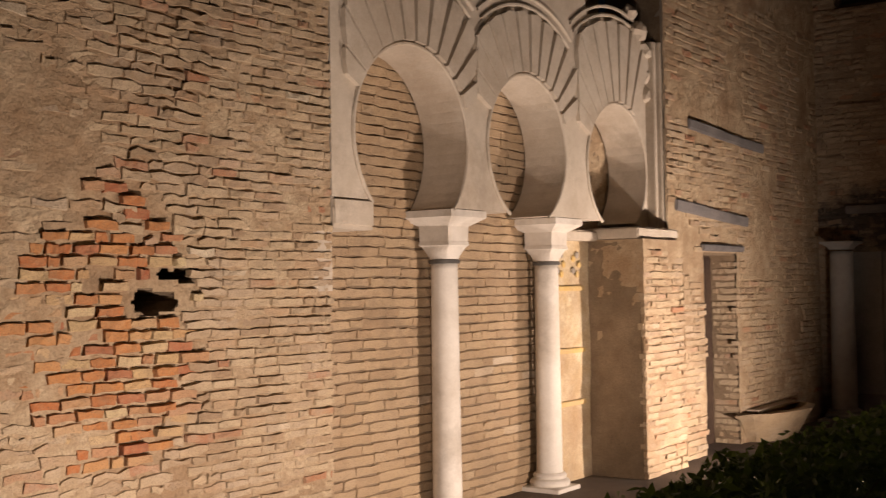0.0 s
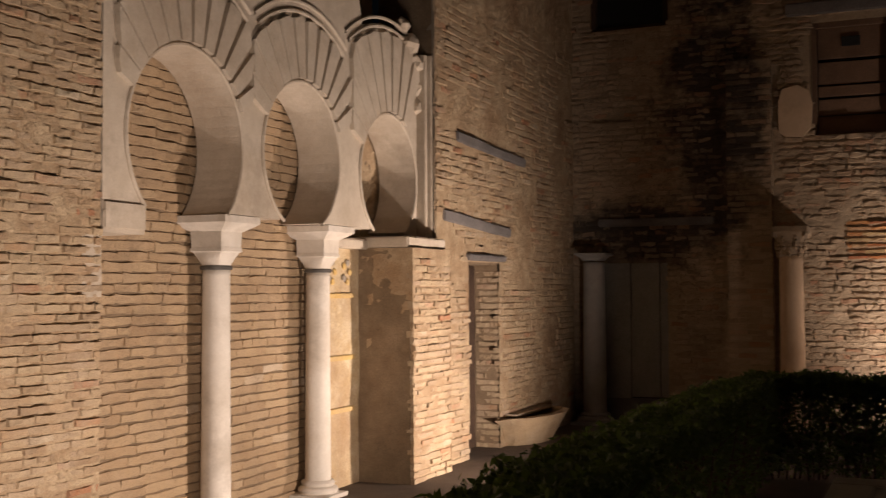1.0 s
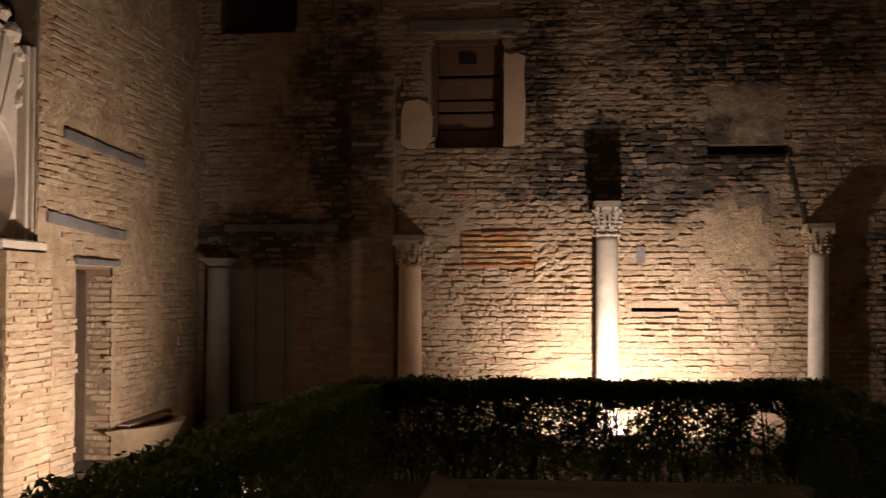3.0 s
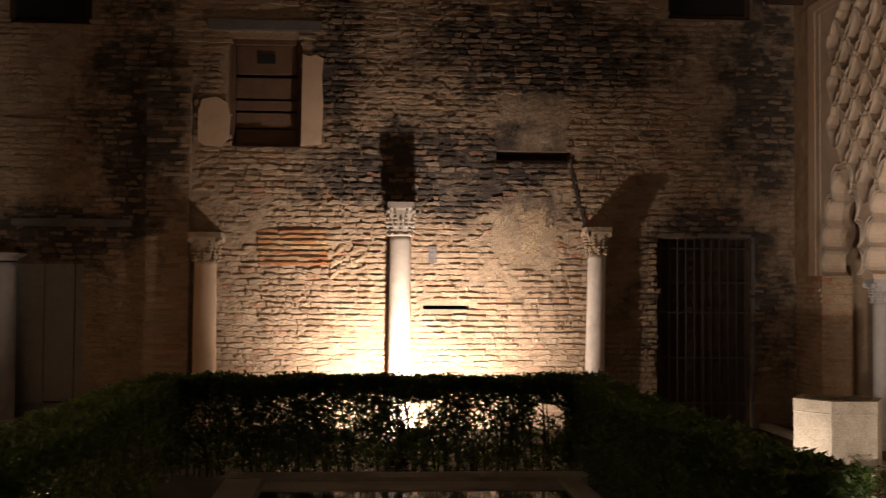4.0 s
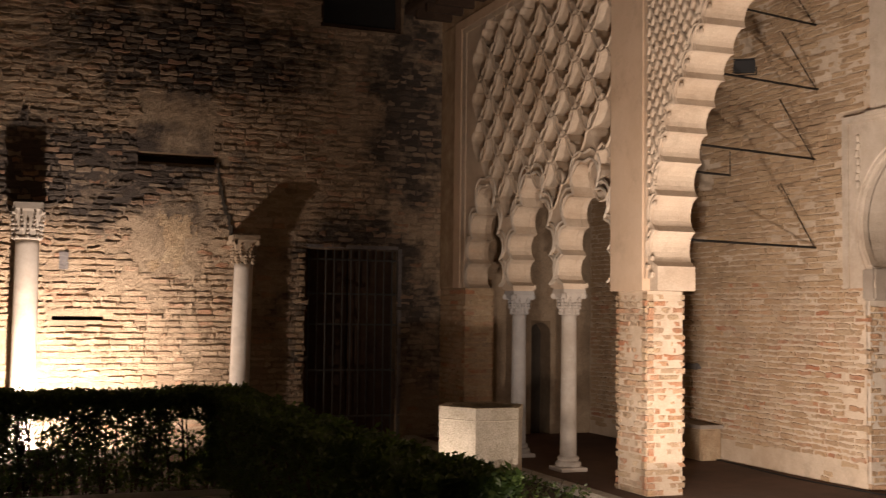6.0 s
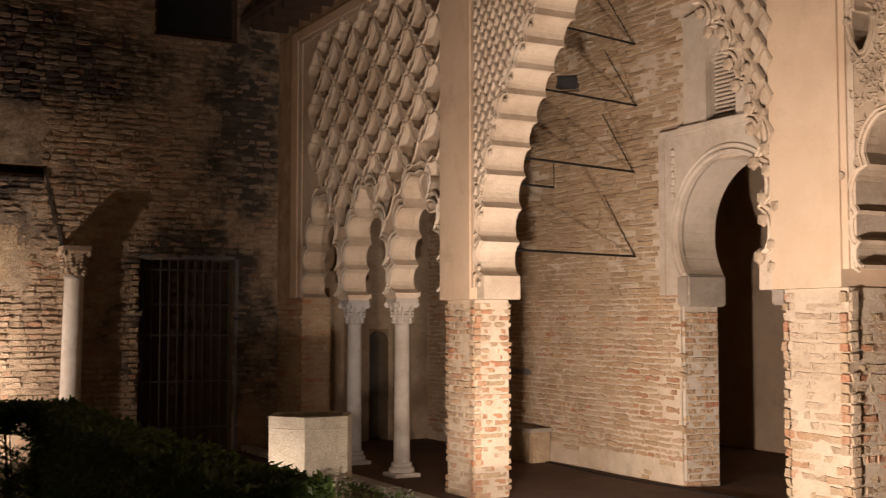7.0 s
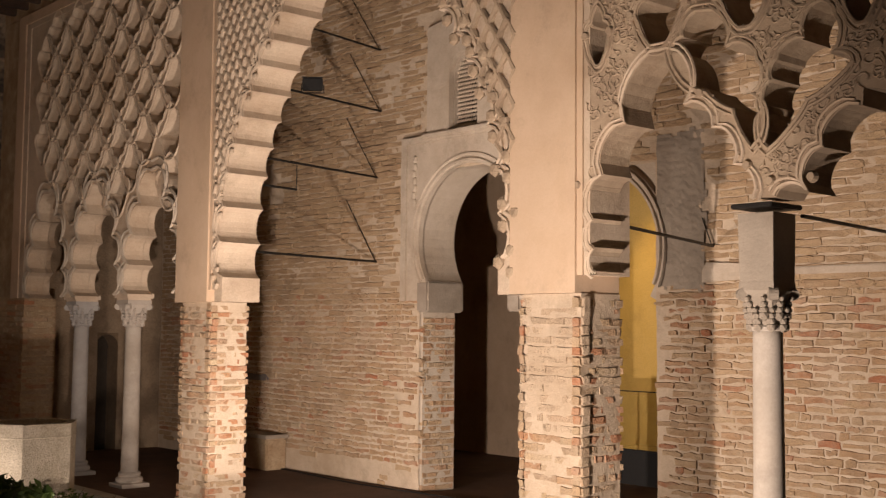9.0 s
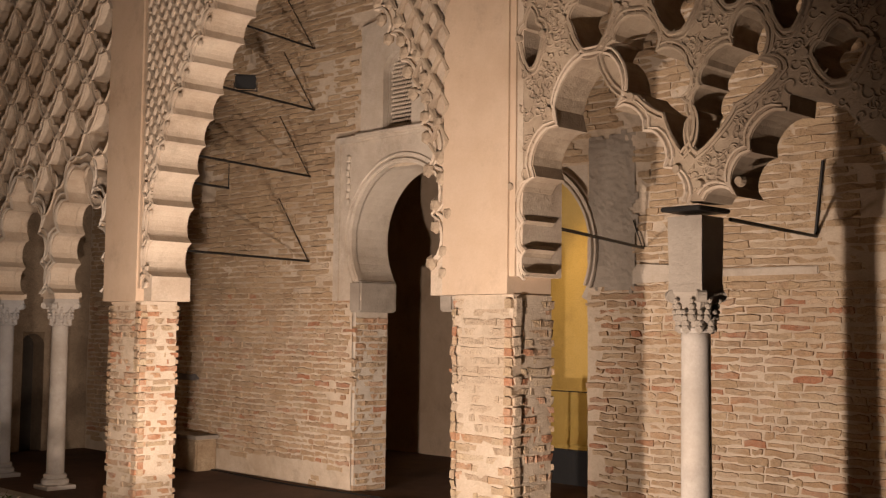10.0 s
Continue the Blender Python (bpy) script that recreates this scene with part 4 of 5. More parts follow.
for lp in bc + [bay, ruin]:
    cu, cz = sum(u for u, z in lp) / len(lp), sum(z for u, z in lp) / len(lp)
    free = lp is bay or lp is ruin
    for off, rad in ((0.016, 0.013), (0.052, 0.010)):
        P = []
        for u, z in lp if free else lp + lp[:1]:
            du, dz = (u - cu, z - cz) if lp is not ruin else (0.7, 0.7)
            n = math.hypot(du, dz) or 1.0
            P.append(Vector(arcade(u + off * du / n, z + off * dz / n, -0.005)))
        part("lattice_band", tube_bm(P, rad, 5), M_CARVED if free else M_AGED, arcade_wall)
bm = bmesh.new()
for q in big_cells + [(4.34, 2.95, 0.5, 0.3), (4.34, 2.5, 1.0, 0.4), (3.45, 2.4, 0.2, 0.3)]:
    for s in (-1, 1):
        bm = bmesh.new()
        c = Vector(arcade(q[0] + s * q[2] * 0.62, q[1] + 0.02, -0.012))
        bmesh.ops.create_cone(bm, cap_ends=True, segments=10, radius1=0.034, radius2=0.022, depth=0.03, matrix=Matrix.Translation(c) @ Matrix.Rotation(-math.pi / 2, 4, "Y"))
        part("scroll_boss", bm, M_AGED, arcade_wall)



def within(u, z, loop):
    """Whether a point of the wall lies inside a closed loop."""
    inside = False
    for (u0, z0), (u1, z1) in zip(loop, loop[1:] + loop[:1]):
        if (z0 > z) != (z1 > z) and u < (u1 - u0) * (z - z0) / (z1 - z0) + u0:
            inside = not inside
    return inside


def scrolls(bm, u, z, r, rng, rad=0.009):
    """A carved curl with a small leaf at its tip."""
    a0, turn = rng.uniform(0, 6.28), rng.choice((-1, 1))
    P = []
    for i in range(12):
        t = i / 11
        a, q = a0 + turn * 5.2 * t, r * (1 - 0.72 * t)
        P.append(Vector(arcade(u + q * math.cos(a), z + q * math.sin(a), -0.004)))
    tube_bm(P, rad, 4, bm)
    q = P[0] + Vector((0, 0.03 * math.cos(a0), 0.03 * math.sin(a0)))
    rod_bm(P[0], q, rad * 1.7, 5, bm, rad * 0.4)


bm = bmesh.new()
rng = random.Random(77)
for i in range(1500):
    u, z = rng.uniform(2.35, 4.88), rng.uniform(2.3, 4.6)
    r = rng.uniform(0.022, 0.05)
    ring = [(u + 1.2 * r * math.cos(a), z + 1.2 * r * math.sin(a)) for a in (0, 1.05, 2.1, 3.14, 4.2, 5.25)]
    if all(within(a, b, o3) and not any(within(a, b, lp) for lp in bc) for a, b in ring):
        scrolls(bm, u, z, r, rng, 0.007)
part("scroll_relief", bm, M_AGED, arcade_wall, "crusted scrollwork in low relief", kind="stuff")

# brick piers
for nm, (a, b), depth in (("pier", PA, 0.42), ("pier", PB, 0.42)):
    pier = thing("pier", "square brick pier, lower courses pale and worn", "pier", "brick piers of the arcade")
    part("core", box_bm(XR + 0.022, XR + depth - 0.022, a + 0.022, b - 0.022, -0.05, 1.838), M_PALECOAT, pier)
    seed = int(a * 100)
    washed = a < 6
    if washed:
        later(lambda u, z, d=0.0: (XR + 0.03 + d, u, z), a, b, 0.95, 1.84, M_WASHED, pier, course=0.062, length=0.27, out=0.010, rough=0.003, seed=seed + 5, joint=0.008, vj=0.4, near=(0, 20, -1, 3))
    later(lambda u, z, d=0.0: (XR + 0.03 + d, u, z), a, b, -0.05, 0.95 if washed else 1.84, M_PIER, pier, course=0.062, length=0.25, out=0.012, rough=0.004, seed=seed, joint=0.010, near=(0, 20, -1, 3), keep=lambda c, z, r: r.random() < 0.97)
    later(lambda u, z, d=0.0, a=a: (u, a + 0.03 + d, z), XR, XR + depth, -0.05, 1.84, M_PIER, pier, course=0.062, length=0.22, out=0.010, rough=0.003, seed=seed + 1, joint=0.010, near=(0, 20, -1, 3), keep=lambda c, z, r: r.random() < 0.97)
    later(lambda u, z, d=0.0, b=b: (u, b - 0.03 - d, z), XR, XR + depth, -0.05, 1.84, M_PIER, pier, course=0.062, length=0.22, out=0.02, rough=0.008, seed=seed + 2, joint=0.014)
end_pier = thing("pier", "brick half pier against the back wall", "pier", "brick piers of the arcade")
part("core", box_bm(XR + 0.02, XR + 0.42, 13.88, YB - 0.02, -0.05, 1.938), M_COAT, end_pier)
later(lambda u, z, d=0.0: (u, 13.88 + d, z), XR + 0.02, XR + 0.42, -0.05, 1.94, M_PIER, end_pier, course=0.068, length=0.25, out=0.008, seed=31, near=(0, 20, -1, 3))
later(lambda u, z, d=0.0: (XR + 0.02 + d, u, z), 13.88, YB, -0.05, 1.94, M_PIER, end_pier, course=0.068, length=0.25, out=0.008, seed=32, near=(0, 20, -1, 3))
part("upper_strip", box_bm(XR + 0.0, XR + 0.36, 14.225, YB - 0.01, 1.94, 5.42, 0.01), M_COAT, end_pier)

# slender columns of the portico
for y, lab in ((11.30, "slender white marble column with a leafy capital"), (12.56, "slender grey-white marble column with a leafy capital")):
    column("column", (XR + 0.16, y), 0.088, -0.05, 1.62, M_DULLMARBLE if y < 12 else M_GREYMARBLE, lab, "slender portico columns", cap=0.26, capr=0.135, ornate=True, impost=(0.15, 0.33), impost_mat=M_CARVED)
column("column", (XR + 0.16, 3.71), 0.088, -0.05, 1.62, M_DULLMARBLE, "slender marble column with a dark drum impost", "slender portico columns", cap=0.26, capr=0.112, ornate=True, cap_mat=M_GREYCOAT, impost=(0.112, 0.64), impost_mat=M_GREYCOAT)
# clamp over the drum
part("iron_clamp", box_bm(XR + 0.0, XR + 0.32, 3.58, 3.84, 2.285, 2.312, 0.006), M_IRON, arcade_wall, "rusty iron clamp")

# ---- wall inside the portico ----
wall_east = thing("wall_east", "buff brick wall inside the portico with a horseshoe doorway", "wall", kind="structure")
D1, D2 = (8.45, 2.52, 0.74), (6.83, 2.30, 0.72)
loop1 = [(7.73, -0.05), (7.73, 1.78), (7.86, 1.80), (7.86, 2.08)] + horseshoe(D1[0], D1[1], D1[2], 2.12, 36)[::-1] + [(9.04, 2.08), (9.04, 1.80), (9.17, 1.78), (9.17, -0.05)]
loop2 = [(6.13, -0.05), (6.13, 1.85)] + horseshoe(D2[0], D2[1], D2[2], 1.9, 36)[::-1] + [(7.4, 1.85), (7.4, -0.05)]
WN = (8.29, 8.71, 3.60, 4.42)
o = [(-6.5, -0.1), (6.13, -0.1)] + loop2[1:-1] + [(7.4, -0.1), (7.73, -0.1)] + loop1[1:-1] + [(9.17, -0.1), (14.9, -0.1), (14.9, 7.0), (-6.5, 7.0)]
wn = [(WN[0], WN[2]), (WN[1], WN[2]), (WN[1], 4.18)] + [(8.5 + 0.21 * math.cos(a), 4.18 + 0.22 * math.sin(a)) for a in np.linspace(0.2, 2.94, 9)] + [(WN[0], 4.18)]
part("masonry", slab_bm([o, wn], inner, 0.03, 0.47), M_STUCCO, wall_east)
OPEN_I = [(7.73, 9.17, -1, 1.80), (7.71, 9.19, 1.78, 3.22), (6.12, 7.5, -1, 3.02), (WN[0] - 0.1, WN[1] + 0.1, WN[2] - 0.05, 4.5)]
skin("mortar_coat", inner, -6.5, 14.74, -0.05, 6.9, 0.05, M_PALECOAT, wall_east, 0.0095, holes=OPEN_I, seed=11.0)
doorway = thing("door_frame", "carved pale stone frame round a horseshoe doorway", "door frame", kind="structure")
fr = [(9.43, 1.9), (9.43, 3.56), (7.47, 3.56), (7.47, 1.9), (7.88, 1.9)] + horseshoe(D1[0], D1[1], D1[2], 2.12, 36)[::-1] + [(9.02, 1.9)]
part("surround", slab_bm([fr], inner, -0.03, 0.05), M_STUCCO, doorway)
for dr, rad in ((0.03, 0.022), (0.09, 0.016)):
    bm = bmesh.new()
    P = [Vector(inner(D1[0] + (D1[2] + dr) * math.cos(a), D1[1] + (D1[2] + dr) * math.sin(a), -0.035)) for a in np.linspace(-0.56, math.pi + 0.56, 40)]
    tube_bm(P, rad, 6, bm)
    part("arch_moulding", bm, M_STUCCO, doorway)
for b in ((9.37, 9.45, 1.9, 3.60), (7.45, 7.53, 1.9, 3.60), (7.53, 9.37, 3.53, 3.60)):
    part("frame_moulding", slab_bm([rect(*b)], inner, -0.055, 0.0), M_STUCCO, doorway)
bm = bmesh.new()
for sgn in (-1, 1):
    for k in range(7):
        bmesh.ops.create_icosphere(bm, subdivisions=1, radius=0.05, matrix=Matrix.Translation(inner(D1[0] + sgn * (0.80 + 0.01 * math.sin(k * 2)), 2.92 + 0.075 * k, -0.035)) @ Matrix.Diagonal((0.5, 0.8, 1, 1)))
part("leaf_scroll", bm, M_STUCCO, doorway)
for y in (9.10, 7.80):
    part("impost", box_bm(XI - 0.045, XI + 0.46, y - 0.08 if y > 9 else y - 0.10, y + 0.10 if y > 9 else y + 0.08, 1.78, 2.10, 0.02), M_GREYCOAT, doorway, "grey stone impost block")
later(lambda u, z, d=0.0: (XI + u, 9.17 + d, z), 0.03, 0.46, -0.05, 1.78, M_RUDDY, doorway, course=0.066, length=0.20, out=0.006, rough=0.007, joint=0.012, seed=51, near=(0, 3, -1, 3))
win4 = thing("window_4", "arched window filled with pierced plaster lattice", "window", kind="structure")
part("surround", slab_bm([[(9.05, 3.62), (9.05, 4.72), (8.2, 4.86), (7.98, 4.72), (7.98, 3.62)], wn], inner, -0.05, 0.02), M_STUCCO, win4)
part("sill", box_bm(XI - 0.09, XI + 0.05, 7.9, 9.1, 3.56, 3.615, 0.012), M_STUCCO, win4)
bm = bmesh.new()
for i in range(11):
    for j in range(19):
        y, z = WN[0] + 0.025 + i * 0.038 + (0.019 if j % 2 else 0), WN[2] + 0.03 + j * 0.042
        if (z < 4.18 or (y - 8.5) ** 2 + (z - 4.18) ** 2 < 0.042) and y < WN[1] - 0.01:
            rod_bm(inner(y - 0.019, z - 0.012, 0.07), inner(y, z + 0.010, 0.07), 0.011, 4, bm)
            rod_bm(inner(y, z + 0.010, 0.07), inner(y + 0.019, z - 0.012, 0.07), 0.011, 4, bm)
part("plaster_tracery", bm, M_STUCCO, win4, "fine pierced tracery", kind="stuff")
# Near-black sheet behind the tracery paints the dark within.
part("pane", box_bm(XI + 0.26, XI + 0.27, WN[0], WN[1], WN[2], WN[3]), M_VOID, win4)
arch2 = thing("door_frame", "pale ringed arch of the second doorway", "door frame", kind="structure")
bm = bmesh.new()
for dr in (0.02, 0.07):
    P = [Vector(inner(D2[0] + (D2[2] + dr) * math.cos(a), D2[1] + (D2[2] + dr) * math.sin(a), -0.02)) for a in np.linspace(-0.42, math.pi + 0.42, 40)]
    part("arch_moulding", tube_bm(P, 0.02, 6), M_STUCCO, arch2)
bm.free()
skin("render_patch", lambda u, z, d: inner(u, z, d - 0.016), 5.62, 6.12, 1.92, 3.28, 0.03, M_GREYCOAT, arch2, 0.012, holes=[lambda u, z: min(u - 5.62, 3.28 - z, z - 1.92) < 0.03 + 0.06 * noise.noise(Vector((u * 9, z * 9, 4)))], seed=52.0, label="rough grey render patch")
tagged(part("wall_repair", slab_bm([[(5.1, 2.02), (5.66, 2.0), (5.66, 2.1), (5.62, 2.16), (5.1, 2.13)]], inner, -0.03, 0.02), M_STUCCO, wall_east), "strip of pale plaster")
part("plaster_line", box_bm(XI - 0.02, XI + 0.02, 4.05, 4.85, 2.04, 2.10, 0.008), M_STUCCO, wall_east)
bench = thing("wall_bench", "low plastered masonry bench in the recess", "bench")
part("body", box_bm(XI - 0.30, XI - 0.015, 11.55, 12.6, -0.045, 0.32, 0.02), M_COAT, bench)
part("seat_slab", box_bm(XI - 0.34, XI - 0.015, 11.5, 12.65, 0.322, 0.365, 0.012), M_GREYCOAT, bench)
# Dark bar on the wall, its colour standing for the recess's shade.
slot = part("wall_slot", box_bm(XI - 0.022, XI + 0.02, 12.0, 12.5, 0.97, 1.05, 0.01), M_SLATE, wall_east, "dark bar painted as the shade in a brick slot")

# hall behind the doorways
tagged(part("wall_hall", box_bm(11.5, 11.8, 2.0, 10.02, -0.1, 4.6), M_YELLOW, None), "yellow limewashed wall of the hall within", "wall", kind="structure")
tagged(part("wall_hall_far", box_bm(11.45, 11.8, 10.02, 14.9, -0.1, 4.6), M_SMOOTH, None), "brown plain plaster wall deep in the hall", "wall", kind="structure")
tagged(part("wall_hall_side", box_bm(XI + 0.475, 11.5, 2.0, 2.3, -0.1, 4.6), M_YELLOW, None), "yellow limewashed side wall of the hall", "wall", kind="structure")
tagged(part("wall_hall_end", box_bm(XI + 0.475, 11.5, 14.6, 14.9, -0.1, 4.6), M_YELLOW, None), "dim end wall of the hall", "wall", kind="structure")
# Added block, coloured near black, that darkens the left of the first doorway.
tagged(part("wall_hall_screen", box_bm(10.7, 10.8, 9.25, 9.6, -0.1, 4.0), M_VOID, None), "near-black block added in the hall to darken the doorway's left part", "wall", kind="structure")
tagged(part("ceiling_hall", box_bm(XI + 0.475, 11.8, 2.0, 14.9, 4.6, 4.8), M_DARKWOOD, None), "dark wooden ceiling of the hall", "ceiling", kind="structure")
tagged(part("floor_hall", box_bm(XI + 0.02, 11.5, 2.3, 14.6, -0.2, -0.06), M_TILE, None), "dark floor of the hall", "floor", kind="structure")
case = thing("display_case", "glass display case standing in the yellow hall", "display case")
part("plinth", box_bm(10.5, 11.1, 7.85, 8.55, -0.06, 0.32, 0.012), M_LAMP, case)
part("glass_box", box_bm(10.52, 11.08, 7.87, 8.53, 0.322, 0.95), M_GLASS, case)
for y in (7.87, 8.53):
    part("edge_strip", box_bm(10.51, 10.525, y - 0.006, y + 0.006, 0.32, 0.955), M_IRON, case)
part("top_strip", box_bm(10.51, 10.525, 7.87, 8.53, 0.945, 0.957), M_IRON, case)

# roof of the portico
tagged(part("ceiling", box_bm(XR + 0.42, XI, -6.5, YB, 6.2, 6.4), M_DARKWOOD, None), "dark timber ceiling of the portico", "ceiling", kind="structure")
eaves = thing("eaves", "dark wooden eaves over the arcade", "eaves", kind="structure")
part("fascia", box_bm(XR - 0.55, XR + 0.45, 10.04, YB, 5.62, 5.74, 0.01), M_DARKWOOD, eaves)
for i in range(12):
    y = 10.2 + i * 0.38
    part("rafter", box_bm(XR - 0.5, XR + 0.1, y, y + 0.09, 5.50, 5.62, 0.008), M_DARKWOOD, eaves)
part("wall_plate", box_bm(XR, XR + 0.40, 10.04, YB, 5.43, 5.62, 0.01), M_COAT, eaves)

# iron stays between arcade and wall
BAR = "black iron stay rod with a thin wire"


def stay(a, b, wires):
    s = thing("iron_stay", BAR, "iron rod", "iron stays in the portico")
    part("rod", rod_bm(a, b, 0.012, 8), M_IRON, s)
    for p, q in wires:
        part("wire", rod_bm(p, q, 0.005, 6), M_IRON, s)
    return s


ends = [(2.33, 9.91, 6.42), (3.25, 9.92, 6.42), (3.97, 9.87, 6.42), (4.65, 9.89, 6.6)]
for i, (z, y, x0) in enumerate(ends):
    stay((x0, 9.52, z), (XI, y, z), [((XI - 0.02, y, z), (XI - 0.02, y + 0.55, z + 0.72))])
stay((6.40, 9.50, 2.98), (7.0, 9.62, 2.98), [((7.0, 9.62, 2.98), (7.0, 9.62, 3.22))])
stay((6.35, 4.90, 2.28), (XI, 5.57, 2.29), [((XI - 0.02, 5.57, 2.29), (XI - 0.02, 5.66, 2.52))])
stay((6.35, 3.62, 2.26), (XI, 4.07, 2.31), [])
stay((XI - 0.02, 4.07, 2.31), (XI - 0.03, 4.0, 2.85), [])


def floodlight(name, at, turn, label, scale=1.0):
    f = thing(name, label, "floodlight", "floodlights")
    f.matrix_world = pose(*at, 0, 0, turn) @ Matrix.Diagonal((scale, scale, scale, 1))
    part("housing", box_bm(-0.13, 0.13, -0.02, 0.07, 0.03, 0.19, 0.012), M_LAMP, f)
    part("visor", box_bm(-0.135, 0.135, -0.05, -0.021, 0.185, 0.195, 0.003), M_LAMP, f)
    part("bracket", box_bm(-0.15, 0.15, 0.02, 0.04, 0.0, 0.012), M_IRON, f)
    for s in (-1, 1):
        part("bracket_arm", box_bm(s * 0.142 - 0.006, s * 0.142 + 0.006, 0.02, 0.04, 0.012, 0.11), M_IRON, f)
    return f


floodlight("floodlight", (7.20, 9.66, 3.99), -38, "small black floodlight clamped on an iron stay", 0.8)
floodlight("floodlight", (0.86, 13.16, ZL), 180, "black floodlight on the soil behind the hedge")
floodlight("floodlight", (3.06, 8.92, ZL), -75, "black floodlight between hedge and well")
floodlight("floodlight", (2.20, 3.50, -0.01), -52, "black floodlight on the paving facing the portico")
floodlight("floodlight", (4.63, 7.18, 0.02), -45, "black floodlight on a stake beside the hedge")
tagged(part("lamp_stake", rod_bm((4.61, 7.20, ZL), (4.61, 7.20, 0.02), 0.015), M_IRON, None), "black iron stake under the floodlight", "stake")
for y in (3.7, 7.0, 10.0):
    floodlight("floodlight", (-2.06, y, ZL), 90, "black floodlight on the path facing the arcade")
floodlight("floodlight", (0.62, 11.45, ZL), 0, "small black floodlight under the hedge", 0.8)

# ---- well ----
well = thing("well_head", "six-sided pale stone well head with a dark mouth", "well")
wc, wr = Vector((4.27, 9.33, ZL)), 0.42
for lo, hi, r0, r1, nm, mm in ((0.0, 0.76, 0.385, 0.385, "drum", M_WELL), (0.76, 0.80, 0.385, 0.392, "moulding", M_WELL)):
    part(nm, lathe_bm([(r0, lo), (r0, hi - 0.01), (r1, hi)], wc, 6), mm, well)
bm = bmesh.new()
bmesh.ops.create_cone(bm, cap_ends=False, segments=6, radius1=0.388, radius2=0.388, depth=0.10, matrix=Matrix.Translation(wc + Vector((0, 0, 0.852))) @ Matrix.Rotation(math.pi / 6, 4, "Z"))
bmesh.ops.create_cone(bm, cap_ends=False, segments=6, radius1=0.31, radius2=0.31, depth=0.10, matrix=Matrix.Translation(wc + Vector((0, 0, 0.852))) @ Matrix.Rotation(math.pi / 6, 4, "Z"))
vs = list(bm.verts)
for zz in (0.902, 0.802):
    o8 = sorted((v for v in vs if abs(v.co.z - wc.z - zz) < 1e-3 and (v.co.xy - wc.xy).length > 0.36), key=lambda v: math.atan2(v.co.y - wc.y, v.co.x - wc.x))
    i8 = sorted((v for v in vs if abs(v.co.z - wc.z - zz) < 1e-3 and (v.co.xy - wc.xy).length < 0.36), key=lambda v: math.atan2(v.co.y - wc.y, v.co.x - wc.x))
    for k in range(6):
        bm.faces.new((o8[k], o8[(k + 1) % 6], i8[(k + 1) % 6], i8[k]))
part("rim", bm, M_WELL, well)
# Flat near-black disc paints the shaded depth of the well.
part("mouth", lathe_bm([(0.30, 0.805), (0.30, 0.815)], wc, 6), M_VOID, well, "near-black disc painted as the shade in the well mouth")

# ---- hedges ----


